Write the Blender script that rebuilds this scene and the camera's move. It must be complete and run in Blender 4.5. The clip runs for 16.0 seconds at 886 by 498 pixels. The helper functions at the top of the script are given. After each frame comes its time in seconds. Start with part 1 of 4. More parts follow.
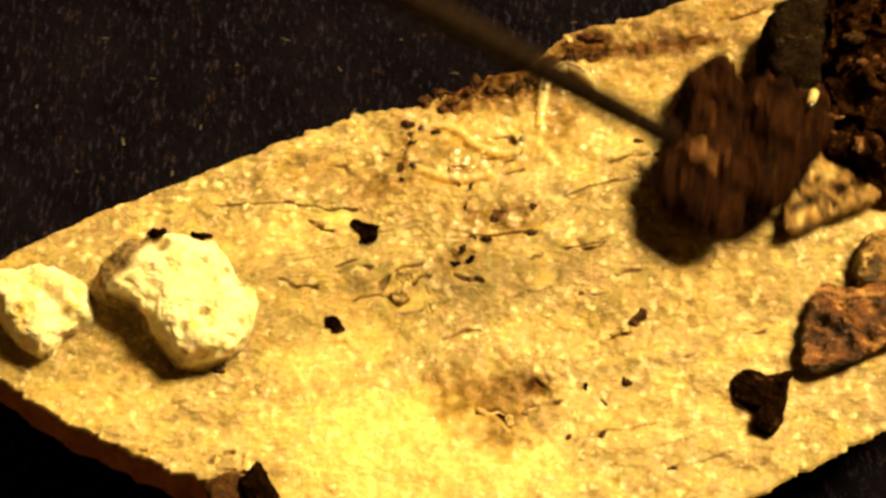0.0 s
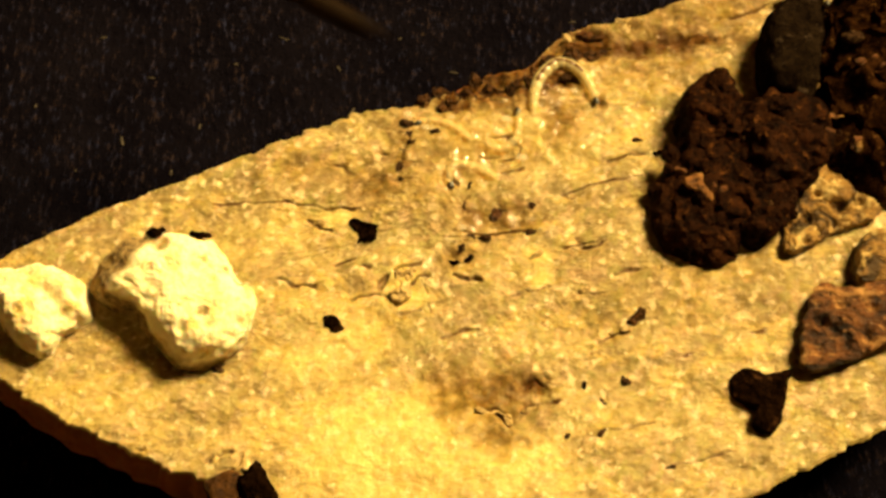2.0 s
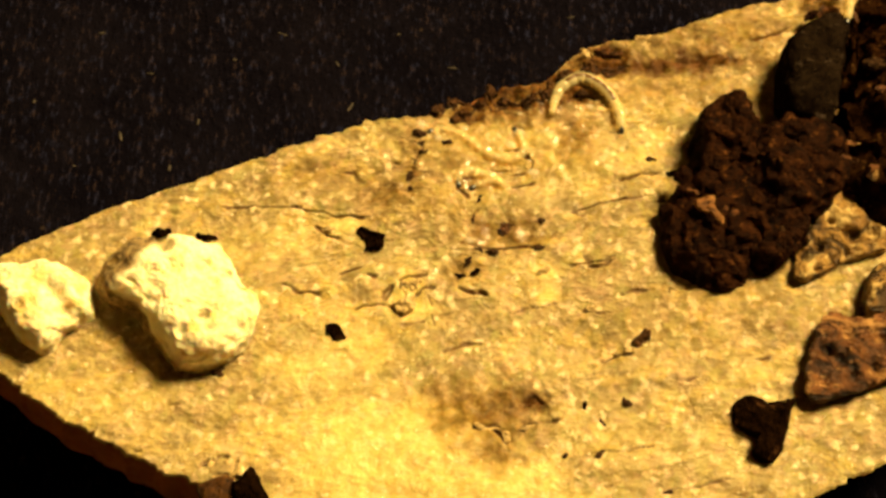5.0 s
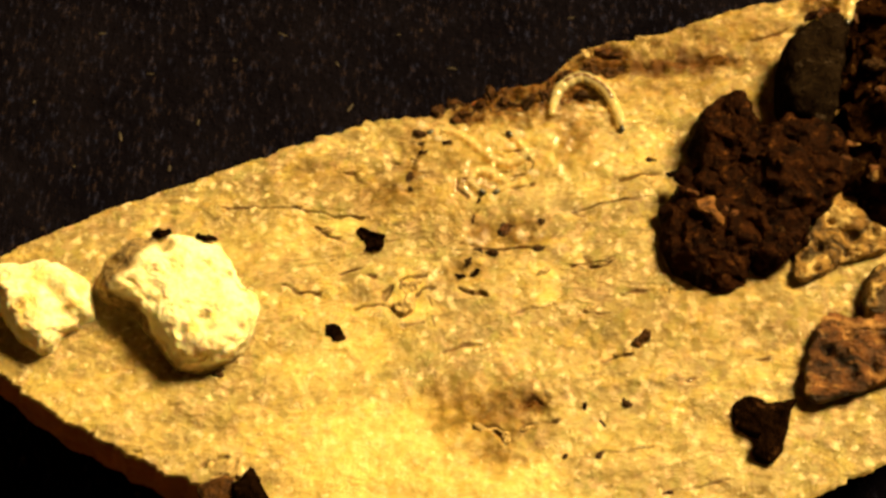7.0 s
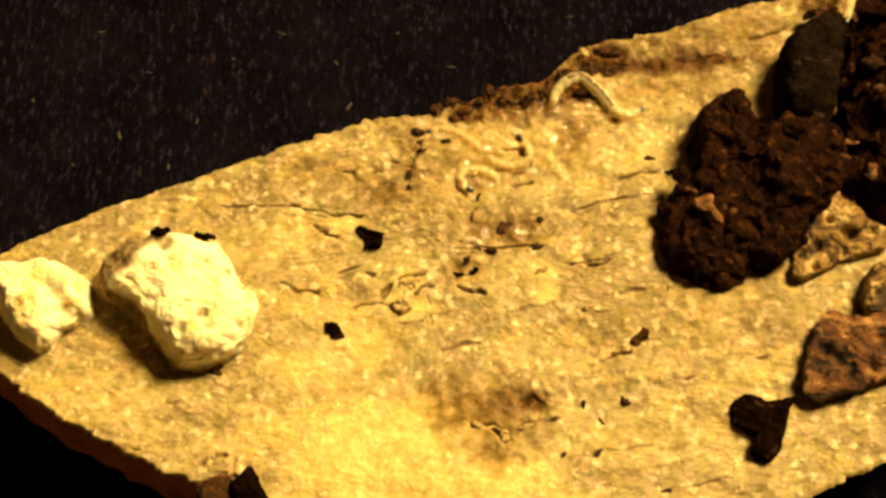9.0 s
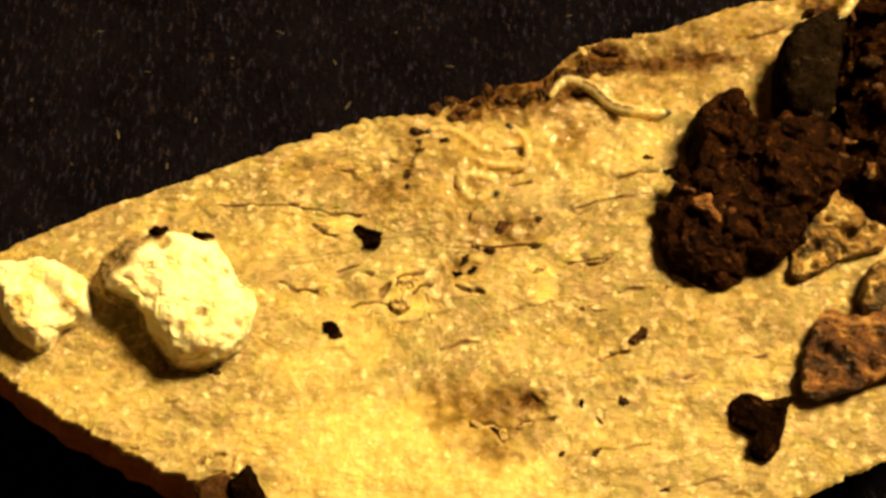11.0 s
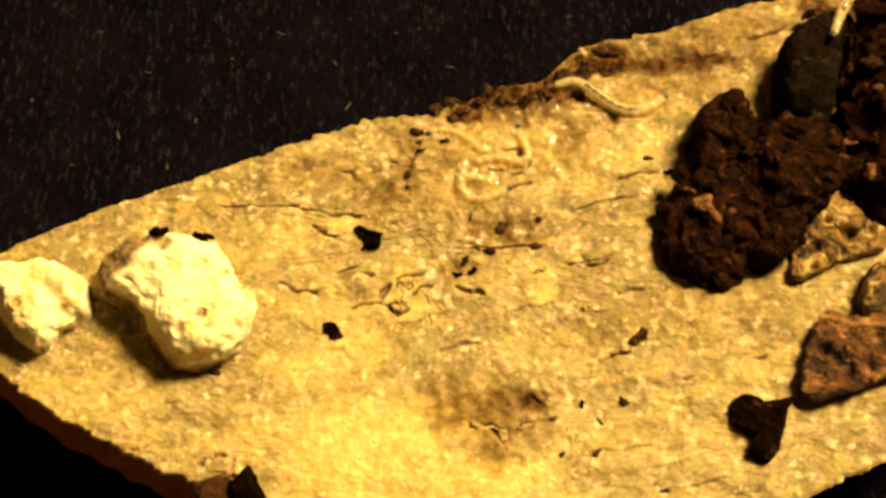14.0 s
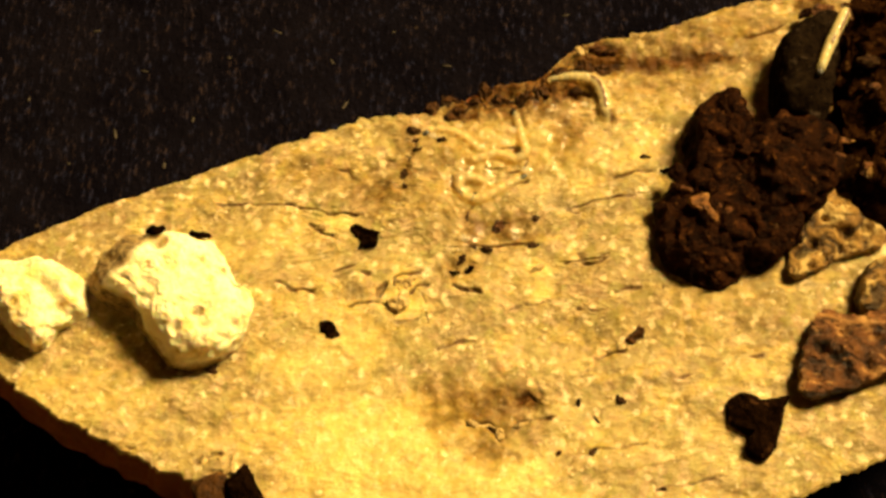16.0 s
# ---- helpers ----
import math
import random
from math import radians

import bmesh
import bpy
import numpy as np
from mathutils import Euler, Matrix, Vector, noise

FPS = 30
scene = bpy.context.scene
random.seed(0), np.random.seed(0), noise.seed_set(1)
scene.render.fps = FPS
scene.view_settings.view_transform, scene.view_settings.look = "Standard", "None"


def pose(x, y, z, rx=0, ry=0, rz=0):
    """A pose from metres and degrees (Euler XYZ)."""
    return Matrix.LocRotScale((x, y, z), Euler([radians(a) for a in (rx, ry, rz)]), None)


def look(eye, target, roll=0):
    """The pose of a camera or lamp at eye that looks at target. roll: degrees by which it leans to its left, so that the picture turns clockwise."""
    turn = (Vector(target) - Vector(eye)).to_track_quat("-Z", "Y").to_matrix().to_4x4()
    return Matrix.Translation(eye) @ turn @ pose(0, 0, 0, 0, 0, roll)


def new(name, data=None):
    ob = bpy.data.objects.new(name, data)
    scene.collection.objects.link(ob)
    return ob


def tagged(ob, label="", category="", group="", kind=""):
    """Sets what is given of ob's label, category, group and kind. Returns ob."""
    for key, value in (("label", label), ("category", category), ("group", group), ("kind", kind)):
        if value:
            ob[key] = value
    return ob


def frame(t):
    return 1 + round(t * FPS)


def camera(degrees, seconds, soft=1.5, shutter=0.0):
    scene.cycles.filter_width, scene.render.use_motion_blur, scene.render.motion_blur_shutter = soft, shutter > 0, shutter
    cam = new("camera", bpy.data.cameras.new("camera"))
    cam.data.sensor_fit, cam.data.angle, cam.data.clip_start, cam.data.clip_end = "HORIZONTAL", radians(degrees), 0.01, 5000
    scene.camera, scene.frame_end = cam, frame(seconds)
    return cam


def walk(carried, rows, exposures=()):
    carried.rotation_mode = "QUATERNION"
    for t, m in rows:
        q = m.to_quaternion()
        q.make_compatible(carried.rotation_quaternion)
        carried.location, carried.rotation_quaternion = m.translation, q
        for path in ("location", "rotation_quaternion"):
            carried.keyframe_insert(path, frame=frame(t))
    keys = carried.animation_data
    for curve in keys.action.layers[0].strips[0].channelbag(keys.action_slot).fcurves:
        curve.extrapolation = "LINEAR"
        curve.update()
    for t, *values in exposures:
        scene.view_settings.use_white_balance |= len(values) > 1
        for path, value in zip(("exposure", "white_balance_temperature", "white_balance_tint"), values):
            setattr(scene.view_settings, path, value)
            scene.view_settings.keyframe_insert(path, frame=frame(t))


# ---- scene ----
# A cut slice of potato on black cloth under a lamp: fly larvae graze on it among perlite, bark and soil.
# Lengths in the tables below are millimetres; MM turns them into metres.
MM = 0.001
TOP = 5.0                                     # height of the cut face over the cloth

# ---- camera ----
LENS, REACH, TILT = 32.0, 62.0, 29.0
ct, st = math.cos(radians(TILT)), math.sin(radians(TILT))
DRIFT = (
    (0, -0.113, 0.227),
    (1, -0.113, 0.215),
    (2, -0.068, 0.193),
    (3, -0.068, 0.193),
    (3.1, -0.057, 0.170),
    (3.2, -0.023, 0.057),
    (3.3, 0.000, 0.011),
    (3.4, 0.011, -0.011),
    (4, 0.000, -0.034),
    (6.5, 0.000, 0.000),
    (7.5, 0.000, 0.000),
    (8, 0.034, -0.045),
    (9, 0.057, -0.068),
    (11.5, 0.125, -0.102),
    (12.5, 0.125, -0.079),
    (14, 0.113, -0.068),
    (14.5, 0.181, -0.079),
    (15, 0.193, -0.102),
    (15.5, 0.227, -0.125),
    (16, 0.238, -0.125),
)


def camera_pose(right, up):
    eye = Vector((right, -REACH * st + up * ct, TOP + REACH * ct + up * st)) * MM
    return Matrix.Translation(eye) @ Euler((radians(TILT), 0, 0)).to_matrix().to_4x4()


cam = camera(LENS, 16.0, soft=3.1, shutter=1.6)
walk(cam, [(t, camera_pose(a, b)) for t, a, b in DRIFT], [(0.0, 0.3), (0.15, 0.25), (0.5, 0.05), (1.0, 0.0), (16.0, 0.0)])

# ---- light ----
world = bpy.data.worlds.new("world")
scene.world = world
world.use_nodes = True
world.node_tree.nodes["Background"].inputs[0].default_value = (1.0, 0.66, 0.32, 1)
world.node_tree.nodes["Background"].inputs[1].default_value = 0.05

lamp = bpy.data.lights.new("lamp", "AREA")
lamp.shape, lamp.size = "DISK", 0.16
lamp.energy = 3.85
lamp.spread = radians(120)
lamp.color = (1.0, 0.732, 0.295)
sun_way = Vector((4.5, 3.2, 6.3)).normalized()
lamp_ob = new("lamp", lamp)
lamp_ob.matrix_world = look(sun_way * 0.50, (0, 0, 0.005))

# ---- materials ----


class Nodes:
    """A short hand for node trees."""

    def __init__(self, name):
        self.material = bpy.data.materials.new(name)
        self.material.use_nodes = True
        self.tree = self.material.node_tree
        self.shader = self.tree.nodes["Principled BSDF"]
        self.where = self.add("ShaderNodeTexCoord").outputs["Object"]

    def add(self, kind):
        return self.tree.nodes.new(kind)

    def put(self, value, socket):
        if isinstance(value, bpy.types.NodeSocket):
            self.tree.links.new(value, socket)
        elif isinstance(value, tuple) and len(value) == 3 and socket.type == "RGBA":
            socket.default_value = (*value, 1)
        else:
            socket.default_value = value

    def noise(self, per_mm, detail=4.0, rough=0.6, stretch=None, warp=0.0):
        node = self.add("ShaderNodeTexNoise")
        where = self.where
        if stretch:
            m = self.add("ShaderNodeMapping")
            self.put(where, m.inputs[0])
            m.inputs["Rotation"].default_value = (0, 0, radians(-9))
            m.inputs["Scale"].default_value = stretch
            where = m.outputs[0]
        self.put(where, node.inputs["Vector"])
        self.put(per_mm * 1000.0, node.inputs["Scale"])
        self.put(detail, node.inputs["Detail"])
        self.put(rough, node.inputs["Roughness"])
        self.put(warp, node.inputs["Distortion"])
        return node.outputs[0]

    def cells(self, per_mm, feature="F1"):
        node = self.add("ShaderNodeTexVoronoi")
        node.feature = feature
        self.put(self.where, node.inputs["Vector"])
        self.put(per_mm * 1000.0, node.inputs["Scale"])
        return node.outputs["Distance"]

    def patches(self, per_mm, warp_mm):
        """Two random values for each of many small cells with crooked borders."""
        noise_node, add, cell, parts = (self.add("ShaderNode" + k) for k in ("TexNoise", "VectorMath", "TexVoronoi", "SeparateColor"))
        self.put(self.where, noise_node.inputs["Vector"]), self.put(per_mm * 2000.0, noise_node.inputs["Scale"])
        add.operation = "MULTIPLY_ADD"
        self.put(noise_node.outputs["Color"], add.inputs[0])
        add.inputs[1].default_value = (warp_mm * MM,) * 3
        self.put(self.where, add.inputs[2])
        self.put(add.outputs[0], cell.inputs["Vector"]), self.put(per_mm * 1000.0, cell.inputs["Scale"])
        self.put(cell.outputs["Color"], parts.inputs[0])
        return parts.outputs[0], parts.outputs[1]

    def attribute(self, name):
        node = self.add("ShaderNodeAttribute")
        node.attribute_name = name
        return node.outputs["Fac"]

    def ramp(self, value, low, high, a=0.0, b=1.0):
        node = self.add("ShaderNodeMapRange")
        for v, i in zip((value, low, high, a, b), range(5)):
            self.put(v, node.inputs[i])
        return node.outputs[0]

    def math(self, what, a, b=0.0):
        node = self.add("ShaderNodeMath")
        node.operation = what
        self.put(a, node.inputs[0]), self.put(b, node.inputs[1])
        return node.outputs[0]

    def mix(self, factor, a, b, blend="MIX"):
        node = self.add("ShaderNodeMix")
        node.data_type, node.blend_type = "RGBA", blend
        self.put(factor, node.inputs[0]), self.put(a, node.inputs[6]), self.put(b, node.inputs[7])
        return node.outputs[2]

    def bump(self, height, depth_mm, strength=1.0, under=None):
        node = self.add("ShaderNodeBump")
        self.put(height, node.inputs["Height"])
        self.put(depth_mm * MM, node.inputs["Distance"])
        self.put(strength, node.inputs["Strength"])
        if under:
            self.put(under, node.inputs["Normal"])
        return node.outputs[0]

    def done(self, colour, rough, normal=None, **more):
        self.put(colour, self.shader.inputs["Base Color"])
        self.put(rough, self.shader.inputs["Roughness"])
        if normal:
            self.put(normal, self.shader.inputs["Normal"])
        for key, value in more.items():
            self.put(value, self.shader.inputs[key.replace("_", " ")])
        return self.material


def flesh_material():
    n = Nodes("potato flesh")
    streak = n.noise(0.42, 5, 0.66, (0.45, 1.0, 1.0), 0.9)
    fibre = n.noise(1.5, 5, 0.72, (0.55, 1.0, 1.0), 0.9)
    grain = n.noise(2.1, 5, 0.75, None, 0.4)
    fine = n.noise(4.2, 3, 0.8)
    clod, hue = n.patches(2.4, 0.5)
    speck, sparkle = n.patches(4.4, 0.25)
    pale = n.attribute("pale")
    colour = n.mix(n.ramp(streak, 0.38, 0.62), (0.222, 0.155, 0.061), (0.390, 0.280, 0.112))
    colour = n.mix(n.ramp(n.noise(0.16, 4, 0.62, (0.7, 1.0, 1.0), 0.6), 0.50, 0.36, 0.0, 0.55), colour, (0.175, 0.128, 0.052))
    colour = n.mix(n.ramp(n.noise(0.9, 4, 0.7), 0.50, 0.62, 0.0, 0.6), colour, (0.340, 0.248, 0.092))
    colour = n.mix(n.ramp(n.noise(0.5, 4, 0.7, (0.7, 1.0, 1.0), 1.0), 0.51, 0.63, 0.0, 0.62), colour, (0.53, 0.366, 0.088))
    colour = n.mix(n.math("MULTIPLY", pale, n.ramp(streak, 0.30, 0.55, 0.75, 1.0)), colour, n.mix(n.ramp(grain, 0.35, 0.65), (0.54, 0.382, 0.100), (0.64, 0.470, 0.145)))
    rugged = n.ramp(pale, 0.0, 1.0, 1.0, 0.30)
    uneven = n.ramp(pale, 0.0, 1.0, 1.0, 0.35)
    colour = n.mix(n.math("MULTIPLY", uneven, n.ramp(hue, 0.35, 0.0, 0.0, 0.45)), colour, (0.290, 0.270, 0.070))
    colour = n.mix(n.math("MULTIPLY", uneven, n.ramp(hue, 0.65, 1.0, 0.0, 0.36)), colour, (0.620, 0.390, 0.240))
    colour = n.mix(n.math("MULTIPLY", uneven, n.ramp(clod, 0.35, 0.0, 0.0, 0.28)), colour, (0.200, 0.145, 0.042))
    colour = n.mix(n.math("MULTIPLY", uneven, n.ramp(clod, 0.70, 1.0, 0.0, 0.24)), colour, (0.600, 0.458, 0.150))
    colour = n.mix(n.math("MULTIPLY", uneven, n.ramp(speck, 0.30, 0.0, 0.0, 0.50)), colour, (0.145, 0.092, 0.025))
    # pinkish glints of the moist surface, painted as flecks
    colour = n.mix(n.math("MULTIPLY", uneven, n.ramp(sparkle, 0.86, 0.97, 0.0, 0.46)), colour, (0.950, 0.760, 0.480))
    colour = n.mix(n.math("MULTIPLY", rugged, n.ramp(fibre, 0.46, 0.34, 0.0, 0.6)), colour, (0.165, 0.108, 0.030))
    colour = n.mix(n.math("MULTIPLY", rugged, n.ramp(n.noise(1.4, 4, 0.75, None, 1.2), 0.57, 0.67, 0.0, 0.5)), colour, (0.22, 0.130, 0.042))
    colour = n.mix(n.ramp(grain, 0.57, 0.70, 0.0, 0.5), colour, (0.80, 0.650, 0.33))
    colour = n.mix(n.math("MULTIPLY", rugged, n.ramp(grain, 0.42, 0.32, 0.0, 0.5)), colour, (0.150, 0.098, 0.026))
    # small white glints, also put into the colour
    colour = n.mix(n.ramp(n.cells(1.9), 0.12, 0.05, 0.0, 0.50), colour, (1.0, 0.88, 0.56))
    rot_dim = n.math("MULTIPLY", n.attribute("rot_dim"), n.ramp(n.noise(1.6, 5, 0.75), 0.32, 0.58, 0.6, 1.2))
    colour = n.mix(n.math("MINIMUM", n.math("MULTIPLY", rot_dim, 1.0), 0.9), colour, (1.0, 0.87, 0.55), "MULTIPLY")
    colour = n.mix(rot_dim, colour, n.mix(n.ramp(fine, 0.4, 0.6), (0.034, 0.0120, 0.0019), (0.122, 0.053, 0.0095)))
    colour = n.mix(n.math("MULTIPLY", n.attribute("crack"), n.ramp(grain, 0.35, 0.55, 0.55, 0.95)), colour, (0.085, 0.034, 0.008))
    bumps = n.bump(fibre, 0.28, n.math("MULTIPLY", rugged, 0.5))
    bumps = n.bump(grain, 0.22, n.math("MULTIPLY", rugged, 0.5), bumps)
    bumps = n.bump(fine, 0.10, 0.5, bumps)
    wet = n.attribute("wet")
    rough = n.math("SUBTRACT", n.ramp(n.noise(1.8, 4), 0.40, 0.60, 0.14, 0.50), n.math("MULTIPLY", wet, 0.14))
    return n.done(colour, rough, bumps, Subsurface_Weight=0.25, Subsurface_Radius=(0.0013, 0.0005, 0.00015), Specular_IOR_Level=n.ramp(rot_dim, 0.0, 1.0, 0.24, 0.06), Coat_Weight=n.math("MULTIPLY", wet, 0.8), Coat_Roughness=0.08)


def skin_material():
    n = Nodes("potato skin")
    a, b = n.noise(0.9, 5, 0.65), n.noise(5.0, 4, 0.7)
    colour = n.mix(n.ramp(a, 0.35, 0.65), (0.20, 0.054, 0.010), (0.36, 0.118, 0.025))
    colour = n.mix(n.ramp(b, 0.5, 0.7, 0.0, 0.6), colour, (0.16, 0.055, 0.014))
    return n.done(colour, 0.6, n.bump(b, 0.1, 0.8, n.bump(a, 0.2)), Subsurface_Weight=0.8, Subsurface_Radius=(0.0034, 0.0013, 0.0003))


def cloth_material():
    n = Nodes("black cloth")
    weave = n.noise(2.4, 3, 0.6)
    thread = n.noise(3.0, 3, 0.8, (1.6, 0.45, 1.0))
    tint = n.mix(n.ramp(n.noise(1.9, 2, 0.6), 0.42, 0.58), (0.0300, 0.0190, 0.0210), (0.0170, 0.0185, 0.0460))
    colour = n.mix(n.ramp(n.noise(0.25, 4), 0.35, 0.65), (0.0019, 0.0015, 0.0028), (0.0037, 0.0029, 0.0048))
    colour = n.mix(n.ramp(thread, 0.55, 0.77, 0.0, 1.0), colour, tint)
    colour = n.mix(n.ramp(n.cells(0.42), 0.07, 0.03, 0.0, 0.8), colour, (0.045, 0.03, 0.024))
    return n.done(colour, 0.85, n.bump(thread, 0.10, 1.0, n.bump(weave, 0.2, 1.0)), Specular_IOR_Level=0.0)


def perlite_material():
    n = Nodes("perlite")
    foam, grain = n.noise(1.3, 4, 0.6), n.noise(3.6, 4, 0.7)
    colour = n.mix(n.ramp(grain, 0.35, 0.6), (0.80, 0.685, 0.39), (0.90, 0.815, 0.54))
    colour = n.mix(n.ramp(n.noise(0.8, 4, 0.65), 0.50, 0.36, 0.0, 0.7), colour, (0.70, 0.490, 0.110))
    colour = n.mix(n.ramp(n.noise(1.9, 3, 0.6), 0.38, 0.29, 0.0, 0.75), colour, (0.46, 0.290, 0.070))
    # dirt of the flank together with its painted shade
    colour = n.mix(n.attribute("dirt_shade"), colour, n.mix(n.ramp(grain, 0.4, 0.6), (0.085, 0.055, 0.022), (0.30, 0.205, 0.088)))
    pit = n.math("MULTIPLY", n.ramp(n.cells(0.8), 0.24, 0.12), n.ramp(grain, 0.38, 0.50))
    colour = n.mix(n.math("MULTIPLY", pit, 0.85), colour, (0.20, 0.125, 0.030))
    return n.done(colour, 0.9, n.bump(grain, 0.12, 0.7, n.bump(foam, 0.16, 0.4, n.bump(pit, -0.2, 0.9))), Subsurface_Weight=0.75, Subsurface_Radius=(0.0024, 0.0015, 0.0006), Specular_IOR_Level=0.2)


def earth_material(name, dark, light, glint, rough=0.75, relief=0.2, shine=0.12, fibre=None, pitted=False):
    n = Nodes(name)
    a, b = n.noise(1.1, 5, 0.72, fibre, 0.4), n.noise(3.8, 4, 0.72)
    colour = n.mix(n.ramp(a, 0.38, 0.62), dark, light)
    colour = n.mix(n.ramp(b, 0.50, 0.36, 0.0, 0.85), colour, tuple(c * (0.35 if c < 0.5 else 0.9) for c in dark))
    colour = n.mix(n.ramp(n.noise(2.4, 3, 0.65), 0.60, 0.70, 0.0, 0.85), colour, glint)
    normal = n.bump(a, relief * 2.0, 0.7)
    if pitted:                                                         # darker colour in the hollows, paler on the ridges
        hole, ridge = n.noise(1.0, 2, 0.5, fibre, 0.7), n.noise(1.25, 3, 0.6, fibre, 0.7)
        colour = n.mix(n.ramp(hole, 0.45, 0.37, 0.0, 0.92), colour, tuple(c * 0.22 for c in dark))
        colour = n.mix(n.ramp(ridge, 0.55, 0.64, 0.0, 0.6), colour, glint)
        normal = n.bump(ridge, 0.5, 0.6, n.bump(hole, 1.0, 0.9, normal))
    return n.done(colour, rough, n.bump(b, relief * 0.6, 0.9, normal), Specular_IOR_Level=shine)


def larva_material(name, colour, clear, rough=0.18, coat=0.8):
    """Moist skin that lets part of the light straight through."""
    n = Nodes(name)
    tint = n.mix(n.ramp(n.noise(1.5, 3), 0.35, 0.65), tuple(c * 0.85 for c in colour), colour)
    n.done(tint, rough, n.bump(n.noise(4.0, 3), 0.03, 0.6), Coat_Weight=coat, Coat_Roughness=0.07, Specular_IOR_Level=0.6)
    see = n.add("ShaderNodeBsdfTransparent")
    see.inputs[0].default_value = (1.0, 0.93, 0.72, 1)
    both = n.add("ShaderNodeMixShader")
    n.put(clear, both.inputs[0]), n.put(n.shader.outputs[0], both.inputs[1]), n.put(see.outputs[0], both.inputs[2])
    n.put(both.outputs[0], n.tree.nodes["Material Output"].inputs[0])
    return n.material


FLESH, SKIN, CLOTH, PERLITE = flesh_material(), skin_material(), cloth_material(), perlite_material()
SOIL = earth_material("dark soil", (0.0058, 0.0017, 0.0005), (0.0265, 0.0078, 0.0018), (0.105, 0.038, 0.0095), 0.7, 0.3, 0.03)
OCHRE = earth_material("dull orange bark", (0.055, 0.017, 0.0032), (0.190, 0.066, 0.0115), (0.36, 0.15, 0.035), 0.6, 0.35, 0.2)
MULCH = earth_material("black mulch", (0.0060, 0.0023, 0.0009), (0.0310, 0.0118, 0.0040), (0.12, 0.055, 0.018), 0.9, 0.35, 0.0)
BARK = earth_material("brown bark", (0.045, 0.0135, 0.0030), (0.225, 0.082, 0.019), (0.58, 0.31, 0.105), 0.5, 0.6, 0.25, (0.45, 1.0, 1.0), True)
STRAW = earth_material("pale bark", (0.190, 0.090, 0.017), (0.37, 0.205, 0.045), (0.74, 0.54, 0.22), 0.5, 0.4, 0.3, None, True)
CHAR = earth_material("black bark", (0.0026, 0.0011, 0.0005), (0.0100, 0.0042, 0.0018), (0.045, 0.019, 0.008), 0.9, 0.15, 0.0)
SLATE = earth_material("grey bark", (0.0058, 0.0034, 0.0022), (0.0140, 0.0086, 0.0050), (0.045, 0.030, 0.022), 0.9, 0.2, 0.0)
RUST = earth_material("rotten crumb", (0.021, 0.0068, 0.0011), (0.098, 0.0375, 0.0060), (0.24, 0.112, 0.022), 0.5, 0.3, 0.12)
DUSK = earth_material("dark brown soil", (0.020, 0.0085, 0.003), (0.055, 0.026, 0.010), (0.13, 0.07, 0.03), 0.75, 0.12, 0.06)
PITH = earth_material("pale flesh", (0.34, 0.22, 0.07), (0.55, 0.38, 0.14), (0.80, 0.62, 0.33), 0.4, 0.15, 0.5)
LINT = earth_material("lint", (0.04, 0.032, 0.026), (0.075, 0.06, 0.05), (0.11, 0.09, 0.07), 0.9, 0.05, 0.05)
AMBER = earth_material("orange bark", (0.085, 0.030, 0.006), (0.27, 0.108, 0.022), (0.46, 0.24, 0.065), 0.6, 0.3, 0.2)
STEEL = earth_material("tarnished metal", (0.0048, 0.0023, 0.0010), (0.0115, 0.0060, 0.0027), (0.026, 0.014, 0.0062), 0.6, 0.06, 0.03)
BODY = larva_material("larva body", (1.0, 0.87, 0.49), 0.67, 0.13, 1.0)
CLEAR = larva_material("glassy larva body", (1.0, 0.87, 0.49), 0.76, 0.12, 1.0)
GUT = larva_material("larva gut", (0.12, 0.040, 0.008), 0.2, 0.4)
HEAD = larva_material("larva head", (0.014, 0.011, 0.008), 0.0, 0.35, 0.15)
WATER = larva_material("clear slime", (1.0, 0.94, 0.78), 0.75, 0.04)
WALL = earth_material("cream bounce paint", (0.76, 0.58, 0.36), (0.80, 0.62, 0.39), (0.82, 0.64, 0.41), 0.8, 0.02)

# ---- mesh tools ----


def ripple(x, y, z, seed=0.0):
    return noise.noise((x + seed * 7.31, y - seed * 3.17, z + seed * 1.73))


def ripples(p, seed):
    return noise.noise_vector((p[0] + seed * 7.31, p[1] - seed * 3.17, p[2] + seed * 1.73))


def loop_through(points, count):
    """A closed smooth curve through the points, at even steps along it."""
    p = np.array(points, float)
    n, out = len(p), []
    for i in range(n):
        a, b, c, d = p[i - 1], p[i], p[(i + 1) % n], p[(i + 2) % n]
        for u in np.linspace(0, 1, 24, endpoint=False):
            out.append(0.5 * (2 * b + (c - a) * u + (2 * a - 5 * b + 4 * c - d) * u * u + (3 * b - a - 3 * c + d) * u ** 3))
    out = np.array(out + out[:1])
    run = np.r_[0, np.cumsum(np.linalg.norm(np.diff(out, axis=0), axis=1))]
    at = np.linspace(0, run[-1], count, endpoint=False)
    return np.c_[np.interp(at, run, out[:, 0]), np.interp(at, run, out[:, 1])]


def mesh_from(name, verts, faces, material, smooth=True, attributes=None):
    """A mesh from vertices in millimetres."""
    mesh = bpy.data.meshes.new(name)
    mesh.from_pydata((np.asarray(verts, float) * MM).tolist(), [], faces)
    mesh.materials.append(material)
    mesh.polygons.foreach_set("use_smooth", [smooth] * len(mesh.polygons))
    for key, values in (attributes or {}).items():
        mesh.attributes.new(key, "FLOAT", "POINT").data.foreach_set("value", np.asarray(values, np.float32))
    mesh.update()
    return mesh


def child(name, mesh, parent, label="", m=None):
    ob = new(name, mesh)
    ob.parent = parent
    if m is not None:
        ob.matrix_basis = m
    return tagged(ob, label)


